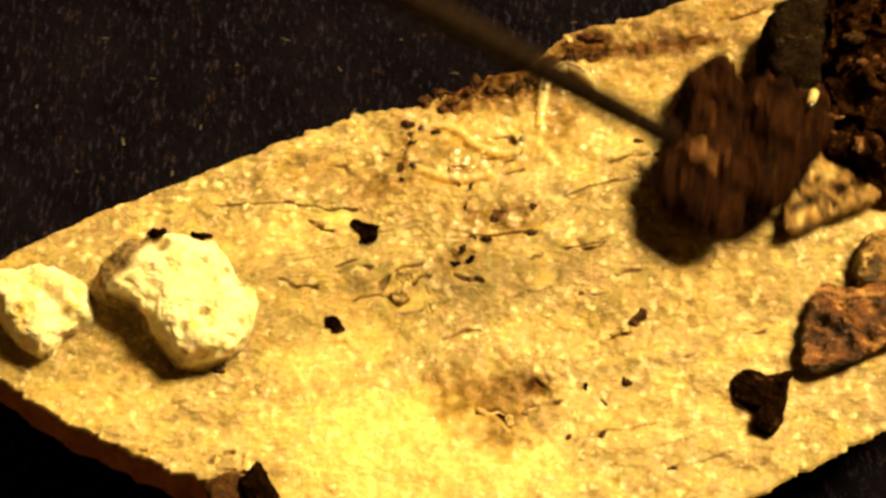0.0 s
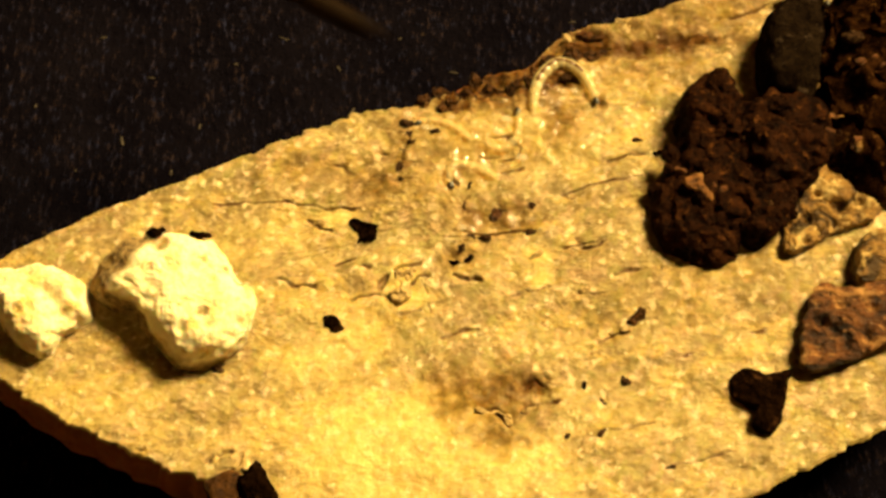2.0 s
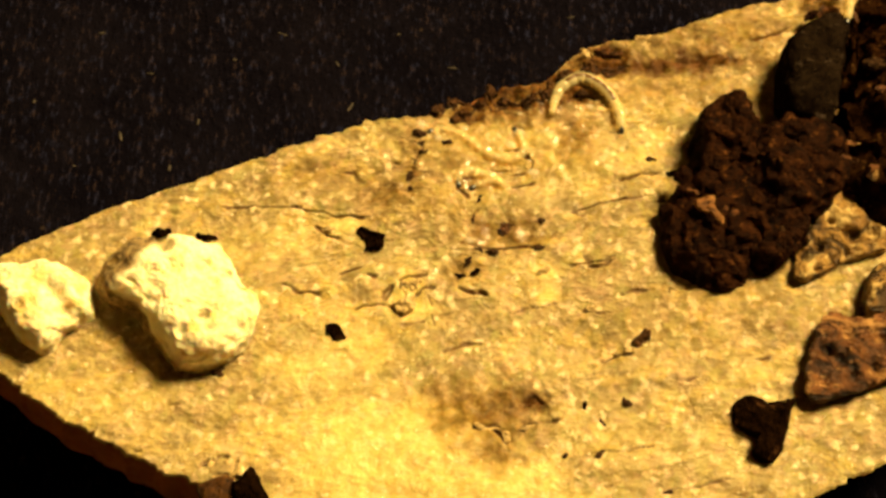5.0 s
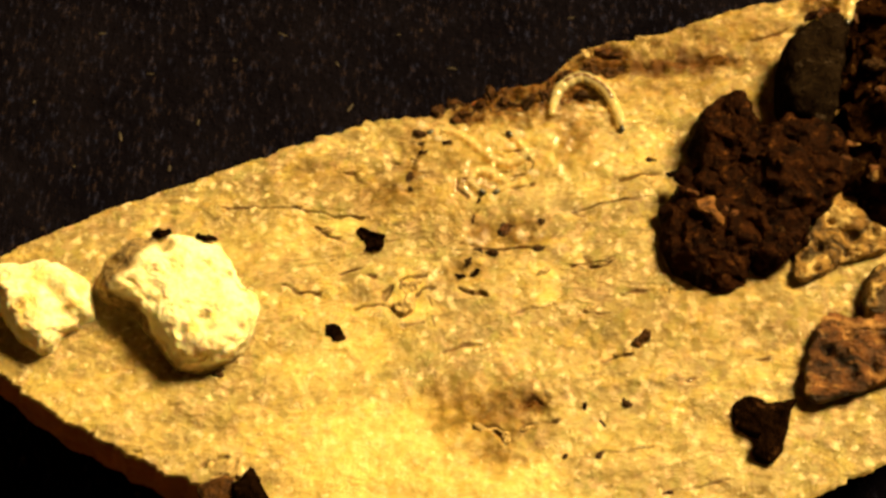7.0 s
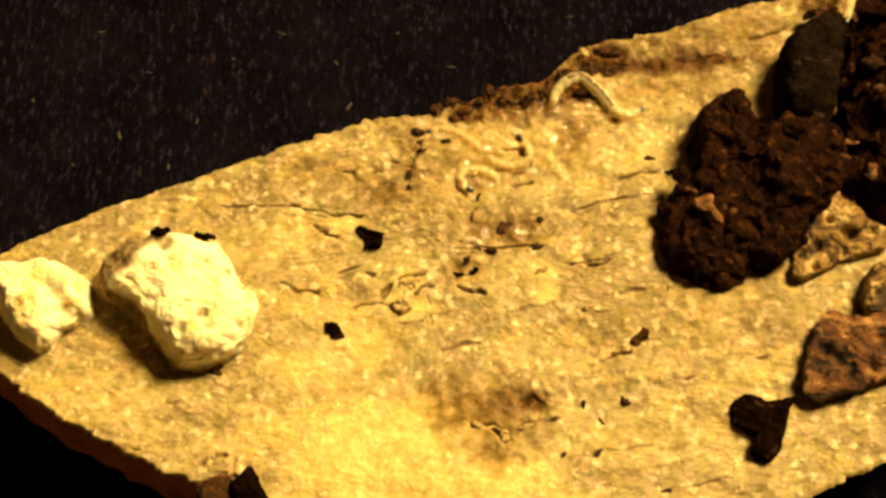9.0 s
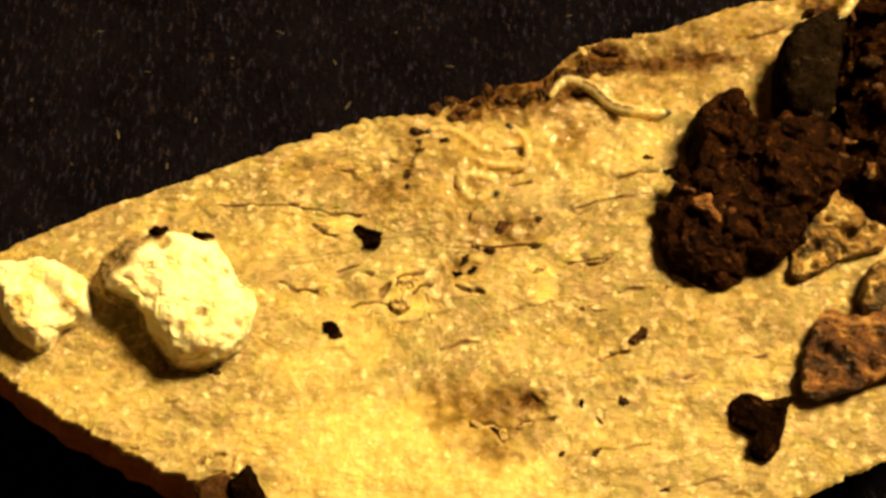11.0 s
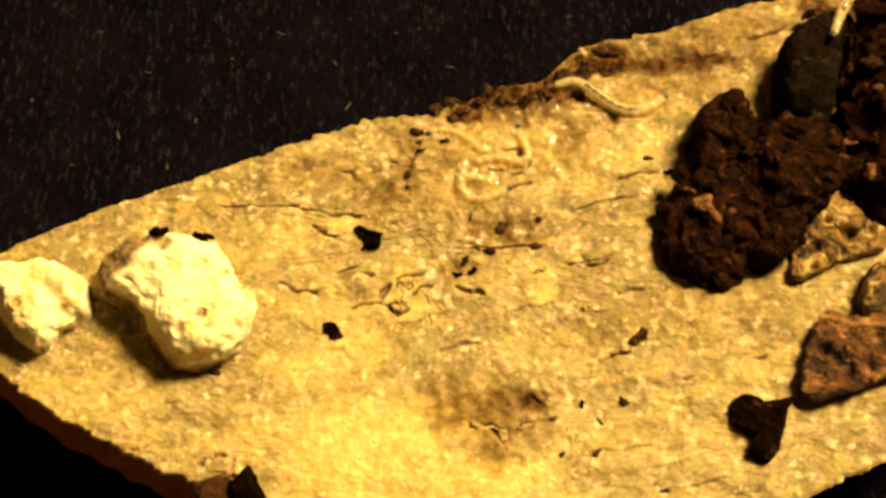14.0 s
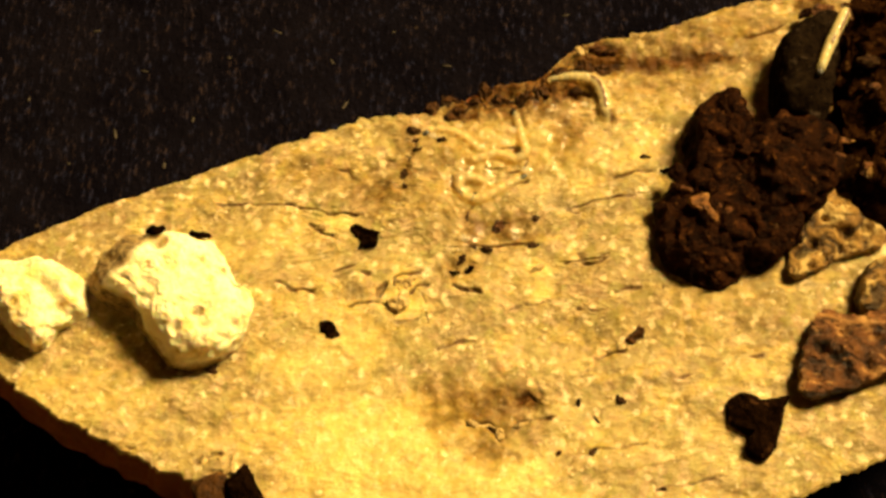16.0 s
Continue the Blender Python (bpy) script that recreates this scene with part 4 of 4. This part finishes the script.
        place("rotten_shred", words, "rotten shred", m, c, 0.12, "rotten shreds on the rim")


def lint():
    rnd = random.Random(12)
    for x, y in ((-4.96, 12.75), (-12.35, 6.97), (-14.74, 8.71), (-16.7, 7.12), (-9.81, 12.98), (-18.93, 10.58), (-7.62, 14.46), (-13.72, 12.17), (-2.12, 14.46), (0.42, 12.49), (6.11, 15.47), (-11.27, 9.48), (-16.21, 14.46), (-4.28, 10.26)):
        a, b, turn = rnd.uniform(0.08, 0.3), rnd.uniform(0.04, 0.07), rnd.uniform(0, 3.1)
        ring = [(x + a * math.cos(t) * math.cos(turn) - b * math.sin(t) * math.sin(turn), y + a * math.cos(t) * math.sin(turn) + b * math.sin(t) * math.cos(turn)) for t in np.linspace(0, 5.5, 8)]
        m, mid = nugget_mesh("lint_speck", ring, b, LINT, rnd.randint(1, 99), 0.05, 0.7, 18, 6, (0, 0), 2.0)
        tagged(new("lint_speck", m), "pale speck of lint on the black cloth", "lint", "lint on the cloth").matrix_basis = pose(mid[0] * MM, mid[1] * MM, (0.10 * ripple(mid[0] * 0.2, mid[1] * 0.2, 0) - 0.1) * MM)


lint()
LUMP = perlite_lumps()
CLUMP = soil_clump()
FLAKE = bark_pieces()
soil_heap()
crumbs()
slime_drops()
rotten_rim()

# ---- larvae ----


def bead_mesh(name, half, radius, material, squash=0.92, count=16, rings=11):
    """A barrel along x, its ends rounded."""
    verts = []
    for k in range(rings):
        a = math.pi * k / (rings - 1)
        r = radius * math.sin(a) ** 0.55 if 0 < k < rings - 1 else 0.01
        for i in range(count):
            b = 2 * math.pi * i / count
            verts.append((-half * math.cos(a), r * math.cos(b), r * squash * math.sin(b)))
    faces = [f[::-1] for f in rings_to_faces(rings, count)]
    faces += [tuple(range(count)), tuple(reversed([(rings - 1) * count + i for i in range(count)]))]
    return mesh_from(name, verts, faces, material)


SEGMENTS, STEP = 14, 0.42


class Larva:
    """A legless larva in rigid rings. Each row() says where its body lies; what is left over is sunk in the flesh."""

    def __init__(self, label, anchor, head_first, girth=0.25, lift=0.12, skin=BODY):
        self.rows, self.head_first, self.lift = [], head_first, lift
        self.ob = on_slice(tagged(new("larva"), label, "larva", "larvae on the slice"))
        self.base = Vector((anchor[0], anchor[1], TOP)) * MM
        self.ob.matrix_basis = Matrix.Translation(self.base)
        self.parts = []
        for i in range(SEGMENTS):
            near = i if head_first else SEGMENTS - 1 - i        # rings from the head
            r = girth * (0.62, 0.78, 0.9, 0.96, 1, 1, 1, 1, 1, 0.98, 0.94, 0.86, 0.74, 0.55)[near]
            if near == 0:
                ob = child("head", bead_mesh("head", 0.17, 0.115, HEAD), self.ob, "small shiny black head capsule")
            else:
                ob = child("ring", bead_mesh("ring", 0.36, r, skin), self.ob, "")
                if 3 < near < 10 and skin is BODY:
                    child("gut", bead_mesh("gut", 0.30, r * 0.45, GUT, 1, 10, 7), ob, "dark gut seen through the skin", pose(0, 0, r * 0.52 * MM))
            self.parts.append(ob)

    def row(self, t, *points, z=0.0, head_out=False):
        self.rows.append((t, points, z, head_out))

    def places(self, points, z):
        line = [Vector((x, y, surface(x, y) + self.lift + z)) for x, y in points]
        smooth = []
        for i in range(len(line) - 1):
            a, b, c, d = line[max(i - 1, 0)], line[i], line[i + 1], line[min(i + 2, len(line) - 1)]
            for u in np.linspace(0, 1, 12, endpoint=False):
                smooth.append(0.5 * (2 * b + (c - a) * u + (2 * a - 5 * b + 4 * c - d) * u * u + (3 * b - a - 3 * c + d) * u ** 3))
        way = (line[-1] - line[-2]).normalized()
        way.z = 0
        for k in range(0, 60):
            smooth.append(line[-1] + way * 0.09 * k + Vector((0, 0, -0.13 * k)))
        run, out = 0.0, []
        want = 0.1
        for p, q in zip(smooth, smooth[1:]):
            gap = (q - p).length
            while run + gap >= want and len(out) < SEGMENTS:
                out.append((p.lerp(q, (want - run) / max(gap, 1e-6)), (q - p).normalized()))
                want += STEP
            run += gap
        return out

    def move(self):
        keyed = []
        for t, points, z, head_out in self.rows:
            if head_out:                      # laid from the head back: it is the tail that stays sunk
                keyed.append((t, [(p, -way) for p, way in reversed(self.places(points[::-1], z))]))
            else:
                keyed.append((t, self.places(points, z)))
        for i, ob in enumerate(self.parts):
            rows, last = [], None
            for t, places in keyed:
                where, way = places[i]
                turn = Vector((1, 0, 0)).rotation_difference(way) if last is None else last[0].copy()
                if last is not None:
                    turn = last[1].rotation_difference(way) @ last[0]
                last = (turn, way)
                rows.append((t, Matrix.Translation(where * MM - self.base) @ turn.to_matrix().to_4x4()))
            if rows[0][0] > 0:
                rows.insert(0, (0.0, rows[0][1]))
            if rows[-1][0] < 16:
                rows.append((16.0, rows[-1][1]))
            walk(ob, rows)


def larvae():
    a = Larva("pale translucent larva with black head stretching out on the flesh", (5.21, 8.02), False, 0.29)
    a.row(0, (4.51, 4.84), (4.74, 6.20), (5.07, 7.34), (5.92, 7.89), (6.76, 7.32), (7.27, 6.13), head_out=True)
    a.row(1, (4.59, 5.13), (4.83, 6.47), (5.10, 7.33), (5.96, 7.88), (6.72, 7.37), (7.18, 6.12), head_out=True)
    a.row(1.6, (4.27, 5.90), (4.46, 6.90), (4.88, 7.67), (5.60, 8.11), (6.51, 7.48), (7.06, 6.11), head_out=True)
    a.row(2.3, (4.44, 5.74), (4.66, 7.03), (5.21, 7.83), (5.91, 8.09), (6.70, 7.43), (7.12, 6.04), head_out=True)
    a.row(2.6, (4.46, 6.43), (4.65, 7.43), (5.07, 8.22), (5.63, 8.45), (6.49, 7.85), (7.03, 6.41), head_out=True)
    a.row(3, (4.70, 6.46), (4.80, 7.32), (5.18, 7.90), (5.84, 8.16), (6.66, 7.69), (7.29, 6.17))
    a.row(3.6, (4.61, 6.49), (4.78, 7.20), (5.09, 7.73), (5.89, 8.08), (6.75, 7.58), (7.32, 6.57), (7.45, 5.55))
    a.row(7, (4.60, 6.45), (4.77, 7.23), (5.08, 7.75), (5.89, 8.16), (6.80, 7.60), (7.31, 6.51), (7.49, 5.57))
    a.row(7.5, (4.61, 6.60), (4.77, 7.29), (5.13, 7.81), (5.79, 8.13), (6.74, 7.52), (7.37, 6.22), (7.88, 5.77), head_out=True)
    a.row(8.2, (4.60, 6.54), (4.81, 7.22), (5.24, 7.75), (5.92, 8.04), (6.66, 7.43), (7.27, 6.31), (8.00, 6.25), head_out=True)
    a.row(9, (4.67, 6.71), (4.88, 7.43), (5.31, 7.87), (5.96, 8.05), (6.67, 7.35), (7.32, 6.43), (7.90, 6.28), (8.51, 6.63), head_out=True)
    a.row(11.3, (4.64, 6.93), (4.93, 7.54), (5.52, 7.95), (6.36, 7.54), (7.29, 6.65), (8.56, 6.39), (9.74, 6.30), head_out=True)
    a.row(12.5, (4.72, 7.04), (4.93, 7.57), (5.38, 7.91), (6.09, 7.86), (7.12, 6.79), (8.23, 6.39), (9.22, 6.19), (9.86, 5.93), head_out=True)
    a.row(13.1, (4.75, 7.25), (5.05, 7.72), (5.59, 7.86), (6.24, 7.57), (7.04, 6.85), (8.09, 6.36), (9.15, 6.28), (9.92, 6.11), head_out=True)
    a.row(13.7, (4.90, 7.66), (5.41, 7.87), (5.96, 7.72), (6.69, 7.08), (7.64, 6.48), (8.68, 6.51), (9.55, 7.03), head_out=True)
    a.row(14.5, (4.98, 8.00), (5.48, 7.94), (6.07, 7.71), (6.76, 7.07), (7.45, 6.56), (8.39, 6.47), (9.70, 7.48), head_out=True)
    a.row(14.9, (4.99, 7.98), (5.49, 7.92), (6.08, 7.69), (6.77, 7.05), (7.45, 6.53), (8.40, 6.53), (9.41, 7.34), head_out=True)
    a.row(15.2, (4.95, 7.79), (5.75, 7.88), (6.57, 7.67), (7.21, 7.04), (7.72, 6.75), (8.29, 7.61), head_out=True)
    a.row(15.4, (4.99, 7.78), (5.83, 7.87), (6.66, 7.60), (7.27, 6.91), (7.72, 6.45), (8.20, 6.56))
    a.row(15.6, (5.02, 7.80), (5.89, 7.86), (6.71, 7.57), (7.27, 6.79), (7.59, 6.22))
    a.row(16, (4.94, 8.01), (5.78, 8.06), (6.62, 7.86), (6.97, 7.22), (7.07, 6.36))

    b = Larva("translucent larva lifting its black head from the wet flesh", (2.97, 5.15), True, 0.22, 0.04, CLEAR)
    b.row(0, (3.78, 4.53), (3.50, 3.93), (2.91, 3.79), (2.22, 3.99), (1.53, 4.36))
    b.row(1, (4.02, 5.87), (3.83, 5.22), (3.54, 4.39), (2.92, 3.95), (2.11, 4.18))
    b.row(2.3, (3.62, 5.92), (3.64, 5.21), (3.52, 4.51), (2.97, 4.03), (2.15, 4.15))
    b.row(2.8, (3.55, 5.97), (3.48, 5.33), (3.23, 4.68), (2.64, 4.49), (1.83, 4.68))
    b.row(3.6, (3.46, 5.86), (3.44, 5.21), (3.31, 4.60), (2.71, 4.24), (1.90, 4.43))
    b.row(4.2, (3.16, 5.79), (3.31, 5.14), (3.30, 4.50), (2.70, 4.14), (1.89, 4.36))
    b.row(6.3, (2.85, 5.43), (3.19, 4.95), (3.29, 4.40), (2.70, 4.07), (1.89, 4.26))
    b.row(7.2, (2.68, 5.43), (3.14, 5.01), (3.41, 4.46), (2.82, 3.99), (1.89, 4.18))
    b.row(8.2, (2.97, 6.02), (3.12, 5.32), (3.34, 4.56), (2.86, 4.01), (1.93, 4.12))
    b.row(9, (3.20, 5.16), (3.52, 4.74), (3.58, 4.10), (2.87, 3.77), (1.94, 4.04))
    b.row(11.3, (2.71, 5.71), (3.20, 5.40), (3.65, 4.70), (3.52, 3.87), (2.70, 3.73), (1.65, 3.87))
    b.row(12.5, (2.43, 5.17), (2.97, 5.20), (3.55, 4.81), (3.64, 4.03), (2.82, 3.70), (1.78, 3.89))
    b.row(13.1, (2.60, 5.68), (2.97, 5.43), (3.50, 4.87), (3.57, 4.09), (2.82, 3.76), (1.77, 3.90))
    b.row(13.7, (3.18, 5.66), (3.31, 5.15), (3.58, 4.54), (3.40, 3.99), (2.59, 4.04), (1.54, 3.90))
    b.row(14.9, (3.34, 6.08), (3.39, 5.40), (3.56, 4.62), (3.36, 4.06), (2.43, 4.29), (1.38, 3.95))
    b.row(16, (3.18, 6.47), (3.36, 5.88), (3.52, 5.00), (3.65, 4.39), (3.22, 4.06), (2.43, 4.25), (1.43, 3.92))

    d = Larva("translucent larva coiled in the wet hollow of the flesh", (1.53, 3.22), True, 0.23, 0.03, CLEAR)
    d.row(0, (-0.90, 3.42), (-0.40, 3.07), (0.39, 2.70), (1.44, 2.65), (2.33, 2.80))
    d.row(0.5, (-0.74, 3.30), (-0.17, 2.99), (0.51, 2.69), (1.44, 2.64), (2.33, 2.79))
    d.row(0.7, (-0.00, 2.63), (0.41, 2.96), (0.94, 2.99), (1.64, 2.96), (2.37, 2.79))
    d.row(0.9, (0.69, 2.21), (0.56, 2.79), (0.89, 3.27), (1.58, 3.18), (2.37, 2.79))
    d.row(2.4, (0.76, 2.21), (0.68, 2.84), (1.09, 3.23), (1.79, 3.14), (2.46, 2.67))
    d.row(3, (0.48, 2.50), (0.42, 3.20), (0.81, 3.67), (1.51, 3.67), (2.27, 3.31))
    d.row(3.6, (0.61, 2.31), (0.61, 2.96), (1.03, 3.42), (1.72, 3.34), (2.41, 3.01))
    d.row(4.2, (0.60, 2.51), (0.65, 3.05), (1.07, 3.43), (1.76, 3.32), (2.40, 2.94))
    d.row(6.3, (1.30, 3.08), (0.93, 3.35), (1.18, 3.65), (1.76, 3.49), (2.40, 3.03))
    d.row(6.8, (1.71, 2.68), (1.25, 2.98), (1.25, 3.47), (1.81, 3.58), (2.45, 3.25))
    d.row(7.8, (1.38, 2.43), (0.99, 2.84), (1.13, 3.38), (1.74, 3.54), (2.38, 3.22))
    d.row(8.4, (1.15, 2.70), (0.83, 3.02), (1.06, 3.46), (1.69, 3.51), (2.36, 3.19))
    d.row(9.2, (1.31, 2.54), (0.85, 2.81), (0.78, 3.36), (1.32, 3.55), (2.06, 3.36))
    d.row(10.2, (1.88, 2.34), (1.15, 2.34), (0.78, 2.80), (1.04, 3.34), (1.74, 3.42))
    d.row(11.3, (2.51, 2.51), (1.63, 2.16), (0.95, 2.43), (0.86, 2.97), (1.42, 3.24), (2.06, 3.13))
    d.row(14, (2.90, 2.74), (2.32, 2.41), (1.63, 2.20), (0.94, 2.41), (0.83, 2.95), (1.36, 3.20), (1.96, 3.06))
    d.row(15, (3.29, 2.97), (2.52, 2.53), (1.69, 2.16), (1.00, 2.37), (0.89, 2.94), (1.44, 3.16), (2.00, 2.97))
    d.row(16, (3.62, 3.27), (2.68, 2.67), (1.71, 2.16), (1.02, 2.40), (0.93, 2.94), (1.49, 3.10), (2.04, 2.89))

    e = Larva("translucent larva half sunk in the slimy flesh", (0.14, 5.29), True, 0.22, -0.02, CLEAR)
    e.row(0, (-0.51, 5.16), (-0.03, 5.25), (0.63, 5.16), (1.21, 4.85), (1.72, 4.32))
    e.row(4, (-0.61, 5.45), (-0.21, 5.62), (0.38, 5.50), (0.90, 5.17), (1.43, 4.69))
    e.row(16, (-0.56, 5.23), (-0.09, 5.45), (0.50, 5.40), (1.04, 5.12), (1.55, 4.67))

    f = Larva("translucent larva showing little but its black head", (1.76, 2.75), True, 0.20, 0.0, CLEAR)
    f.row(0, (1.04, 2.29), (1.36, 2.51), (1.78, 2.67), (2.24, 2.72), z=-0.9)
    f.row(2.9, (1.04, 2.29), (1.36, 2.51), (1.78, 2.67), (2.24, 2.72), z=-0.9)
    f.row(3.3, (1.08, 2.26), (1.41, 2.48), (1.83, 2.64), (2.29, 2.69))
    f.row(4.2, (1.04, 2.56), (1.37, 2.78), (1.78, 2.94), (2.25, 2.99))
    f.row(6.3, (1.78, 2.78), (2.11, 2.99), (2.53, 3.15), (2.99, 3.21))
    f.row(6.6, (2.01, 2.67), (2.34, 2.88), (2.76, 3.05), (3.22, 3.1))
    f.row(7.1, (2.1, 2.59), (2.43, 2.8), (2.85, 2.96), (3.31, 3.02))
    f.row(7.5, (1.96, 2.59), (2.29, 2.8), (2.71, 2.96), (3.18, 3.02))
    f.row(7.7, (2.19, 2.59), (2.52, 2.8), (2.94, 2.96), (3.41, 3.02))
    f.row(8.1, (1.94, 2.67), (2.27, 2.88), (2.69, 3.05), (3.15, 3.1))
    f.row(8.4, (1.81, 2.83), (2.13, 3.05), (2.55, 3.21), (3.02, 3.26), z=-0.9)

    c = Larva("white larva crawling out of the soil over grey bark", (17.43, 11.32), True, 0.26, 2.45)
    c.row(0, (15.26, 3.85), (15.41, 4.23), (15.53, 4.50))
    c.row(0.3, (15.34, 4.07), (15.51, 4.39), (15.62, 4.66), z=-0.5)
    c.row(0.8, (16.50, 7.52), (16.69, 8.10), (16.88, 8.68), z=-1.0)
    c.row(1.6, (16.91, 9.25), (17.11, 9.84), (17.41, 10.74))
    c.row(2.2, (16.87, 8.89), (17.07, 9.53), (17.37, 10.43), (17.67, 11.33))
    c.row(3, (16.89, 9.65), (17.10, 10.39), (17.31, 11.28), (17.51, 12.04), z=-0.22)
    c.row(9, (16.93, 9.53), (17.13, 10.21), (17.33, 10.95), (17.52, 11.71), z=-0.18)
    c.row(11.3, (16.48, 9.58), (16.95, 9.93), (17.40, 10.47), (17.70, 11.37))
    c.row(11.8, (15.91, 9.29), (16.54, 9.64), (17.11, 10.03), (17.63, 10.77))
    c.row(12.3, (15.56, 9.75), (16.13, 9.75), (16.74, 9.75), (17.31, 9.77))
    c.row(12.8, (15.51, 9.75), (16.13, 9.75), (16.74, 9.75), (17.31, 9.78))
    c.row(13.3, (15.82, 9.14), (16.28, 9.49), (16.76, 9.97), (17.21, 10.50))
    c.row(13.8, (16.09, 8.74), (16.39, 9.26), (16.75, 9.91), (17.11, 10.50))
    c.row(14.3, (16.39, 8.21), (16.57, 8.88), (16.75, 9.61), (16.99, 10.35))
    c.row(14.8, (16.17, 7.62), (16.41, 8.42), (16.64, 9.15), (16.94, 10.03))
    c.row(15.4, (16.00, 7.53), (16.28, 8.24), (16.61, 9.03), (17.01, 10.00))
    c.row(16, (15.59, 6.61), (15.98, 7.58), (16.49, 8.67), (17.05, 9.78))
    return (a, b, c, d, e, f)


LARVAE = larvae()

# ---- the probe ----


def probe():
    """A tapered rod that points along +x, its tip at the origin."""
    ob = tagged(new("probe"), "dark tarnished metal probe with a blunt tip", "probe")
    tip_profile = ((0.0, 0.20), (-0.15, 0.40), (-0.5, 0.52), (-1.2, 0.58), (-2.2, 0.62))
    shaft_profile = ((-2.2, 0.60), (-2.25, 0.64), (-6.0, 0.67), (-14.0, 0.69), (-30.0, 0.72), (-70.0, 0.74), (-110.0, 0.74))
    count = 28
    for name, profile, words in (("tip", tip_profile, "blunt worn tip"), ("shaft", shaft_profile, "dark tarnished shaft")):
        verts = []
        for x, r in profile:
            for i in range(count):
                b = 2 * math.pi * i / count
                k = r * (1 + 0.06 * ripple(x * 1.5, math.cos(b), math.sin(b)))
                verts.append((x, 0.8 * k * math.cos(b), 0.8 * k * math.sin(b)))
        faces = rings_to_faces(len(profile), count)
        faces += [tuple(reversed(range(count))), tuple((len(profile) - 1) * count + i for i in range(count))]
        child(name, mesh_from(name, verts, faces, STEEL), ob, words)
    return ob


PROBE = probe()

# ---- what moves ----
TURN, SHIFT = 2.725, (-0.355, 0.799)              # the slice before it is pushed, against where it comes to rest
PUSH = ((0.0, 1.0), (2.434, 1.0), (2.467, 0.33), (2.534, 0.33), (2.567, 0.17), (2.634, 0.17), (2.667, 0.0), (16.0, 0.0))


def pushed(k):
    return Matrix.Translation((SHIFT[0] * k * MM, SHIFT[1] * k * MM, 0)) @ pose(0, 0, 0, 0, 0, TURN * k)


def tip(x, y, z, sway=0.0):
    way = Vector((10.9, sway - 2.1, -7.47)).normalized()
    turn = Vector((1, 0, 0)).rotation_difference(way).to_matrix().to_4x4()
    return Matrix.Translation(Vector((x, y, z)) * MM) @ turn


def motions():
    for ob in RIDERS:
        rest = ob.matrix_basis.copy()
        if ob in (CLUMP, FLAKE):              # the probe lets go of its raised edge
            hinge = Matrix.Translation(rest.translation + Vector((1.2, 3.0, 0.3)) * MM if ob is CLUMP else rest.translation + Vector((0.6, 1.4, 0.1)) * MM)
            high, higher = ((-10, 3), (-17, 5)) if ob is CLUMP else ((-9, 0), (-13, 0))
            raised = [pose(0, 1.2 * a[0] / -17 * MM, 0) @ hinge @ pose(0, 0, 0, *a) @ hinge.inverted() @ rest for a in (high, higher, (-3, 1), (0, 0))]
            walk(ob, [(0.1 * i, pushed(1) @ m) for i, m in enumerate(raised)] + [(t, pushed(k) @ rest) for t, k in PUSH[1:]])
        else:
            walk(ob, [(t, pushed(k) @ rest) for t, k in PUSH])
    for larva in LARVAE:
        larva.move()
    walk(PROBE, [
        (0.0, tip(8.82, 2.17, 10, 0.7)), (0.1, tip(9.4, 3.62, 10, 0.7)), (0.2, tip(9.69, 4.94, 9, 0.7)), (0.3, tip(10.3, 4.75, 8.35, 0.8)),
        (0.4, tip(10.2, 4.55, 8.35, 1.0)), (0.5, tip(9.95, 4.1, 8.35, 1.1)), (0.6, tip(6.27, 2.53, 11)), (0.7, tip(3.62, 2.7, 11)),
        (0.8, tip(0.58, 5.34, 11)), (0.9, tip(0.7, 6.41, 11)), (1.0, tip(0.26, 7.78, 11)), (1.1, tip(-0.76, 6.82, 10)),
        (1.2, tip(-0.81, 6.33, 10)), (1.3, tip(-0.41, 6.32, 10)), (1.4, tip(0.87, 8.09, 10)), (1.5, tip(2.06, 9.22, 11)),
        (1.6, tip(3.18, 8.94, 11)), (1.7, tip(3.45, 6.35, 9)), (1.8, tip(1.58, 5.45, 9)), (1.9, tip(-4.99, 8.85, 9)),
        (2.0, tip(-2.94, 9.38, 7)), (2.1, tip(-0.26, 9.88, 5)), (2.2, tip(0.18, 10.46, 4)), (2.3, tip(0.96, 11.91, 4)),
        (2.4, tip(1.2, 10.83, 4)), (2.5, tip(2.58, 9.32, 4.5)), (2.6, tip(2.38, 9.08, 4.5)), (2.7, tip(3.08, 9.73, 5)),
        (2.8, tip(2.29, 7.72, 8)), (2.9, tip(2.58, 3.89, 9)), (3.0, tip(-4.96, 9.8, 13)), (3.3, tip(-11.07, -3.14, 35)), (16.0, tip(-10.8, -3.34, 35)),
    ])


motions()
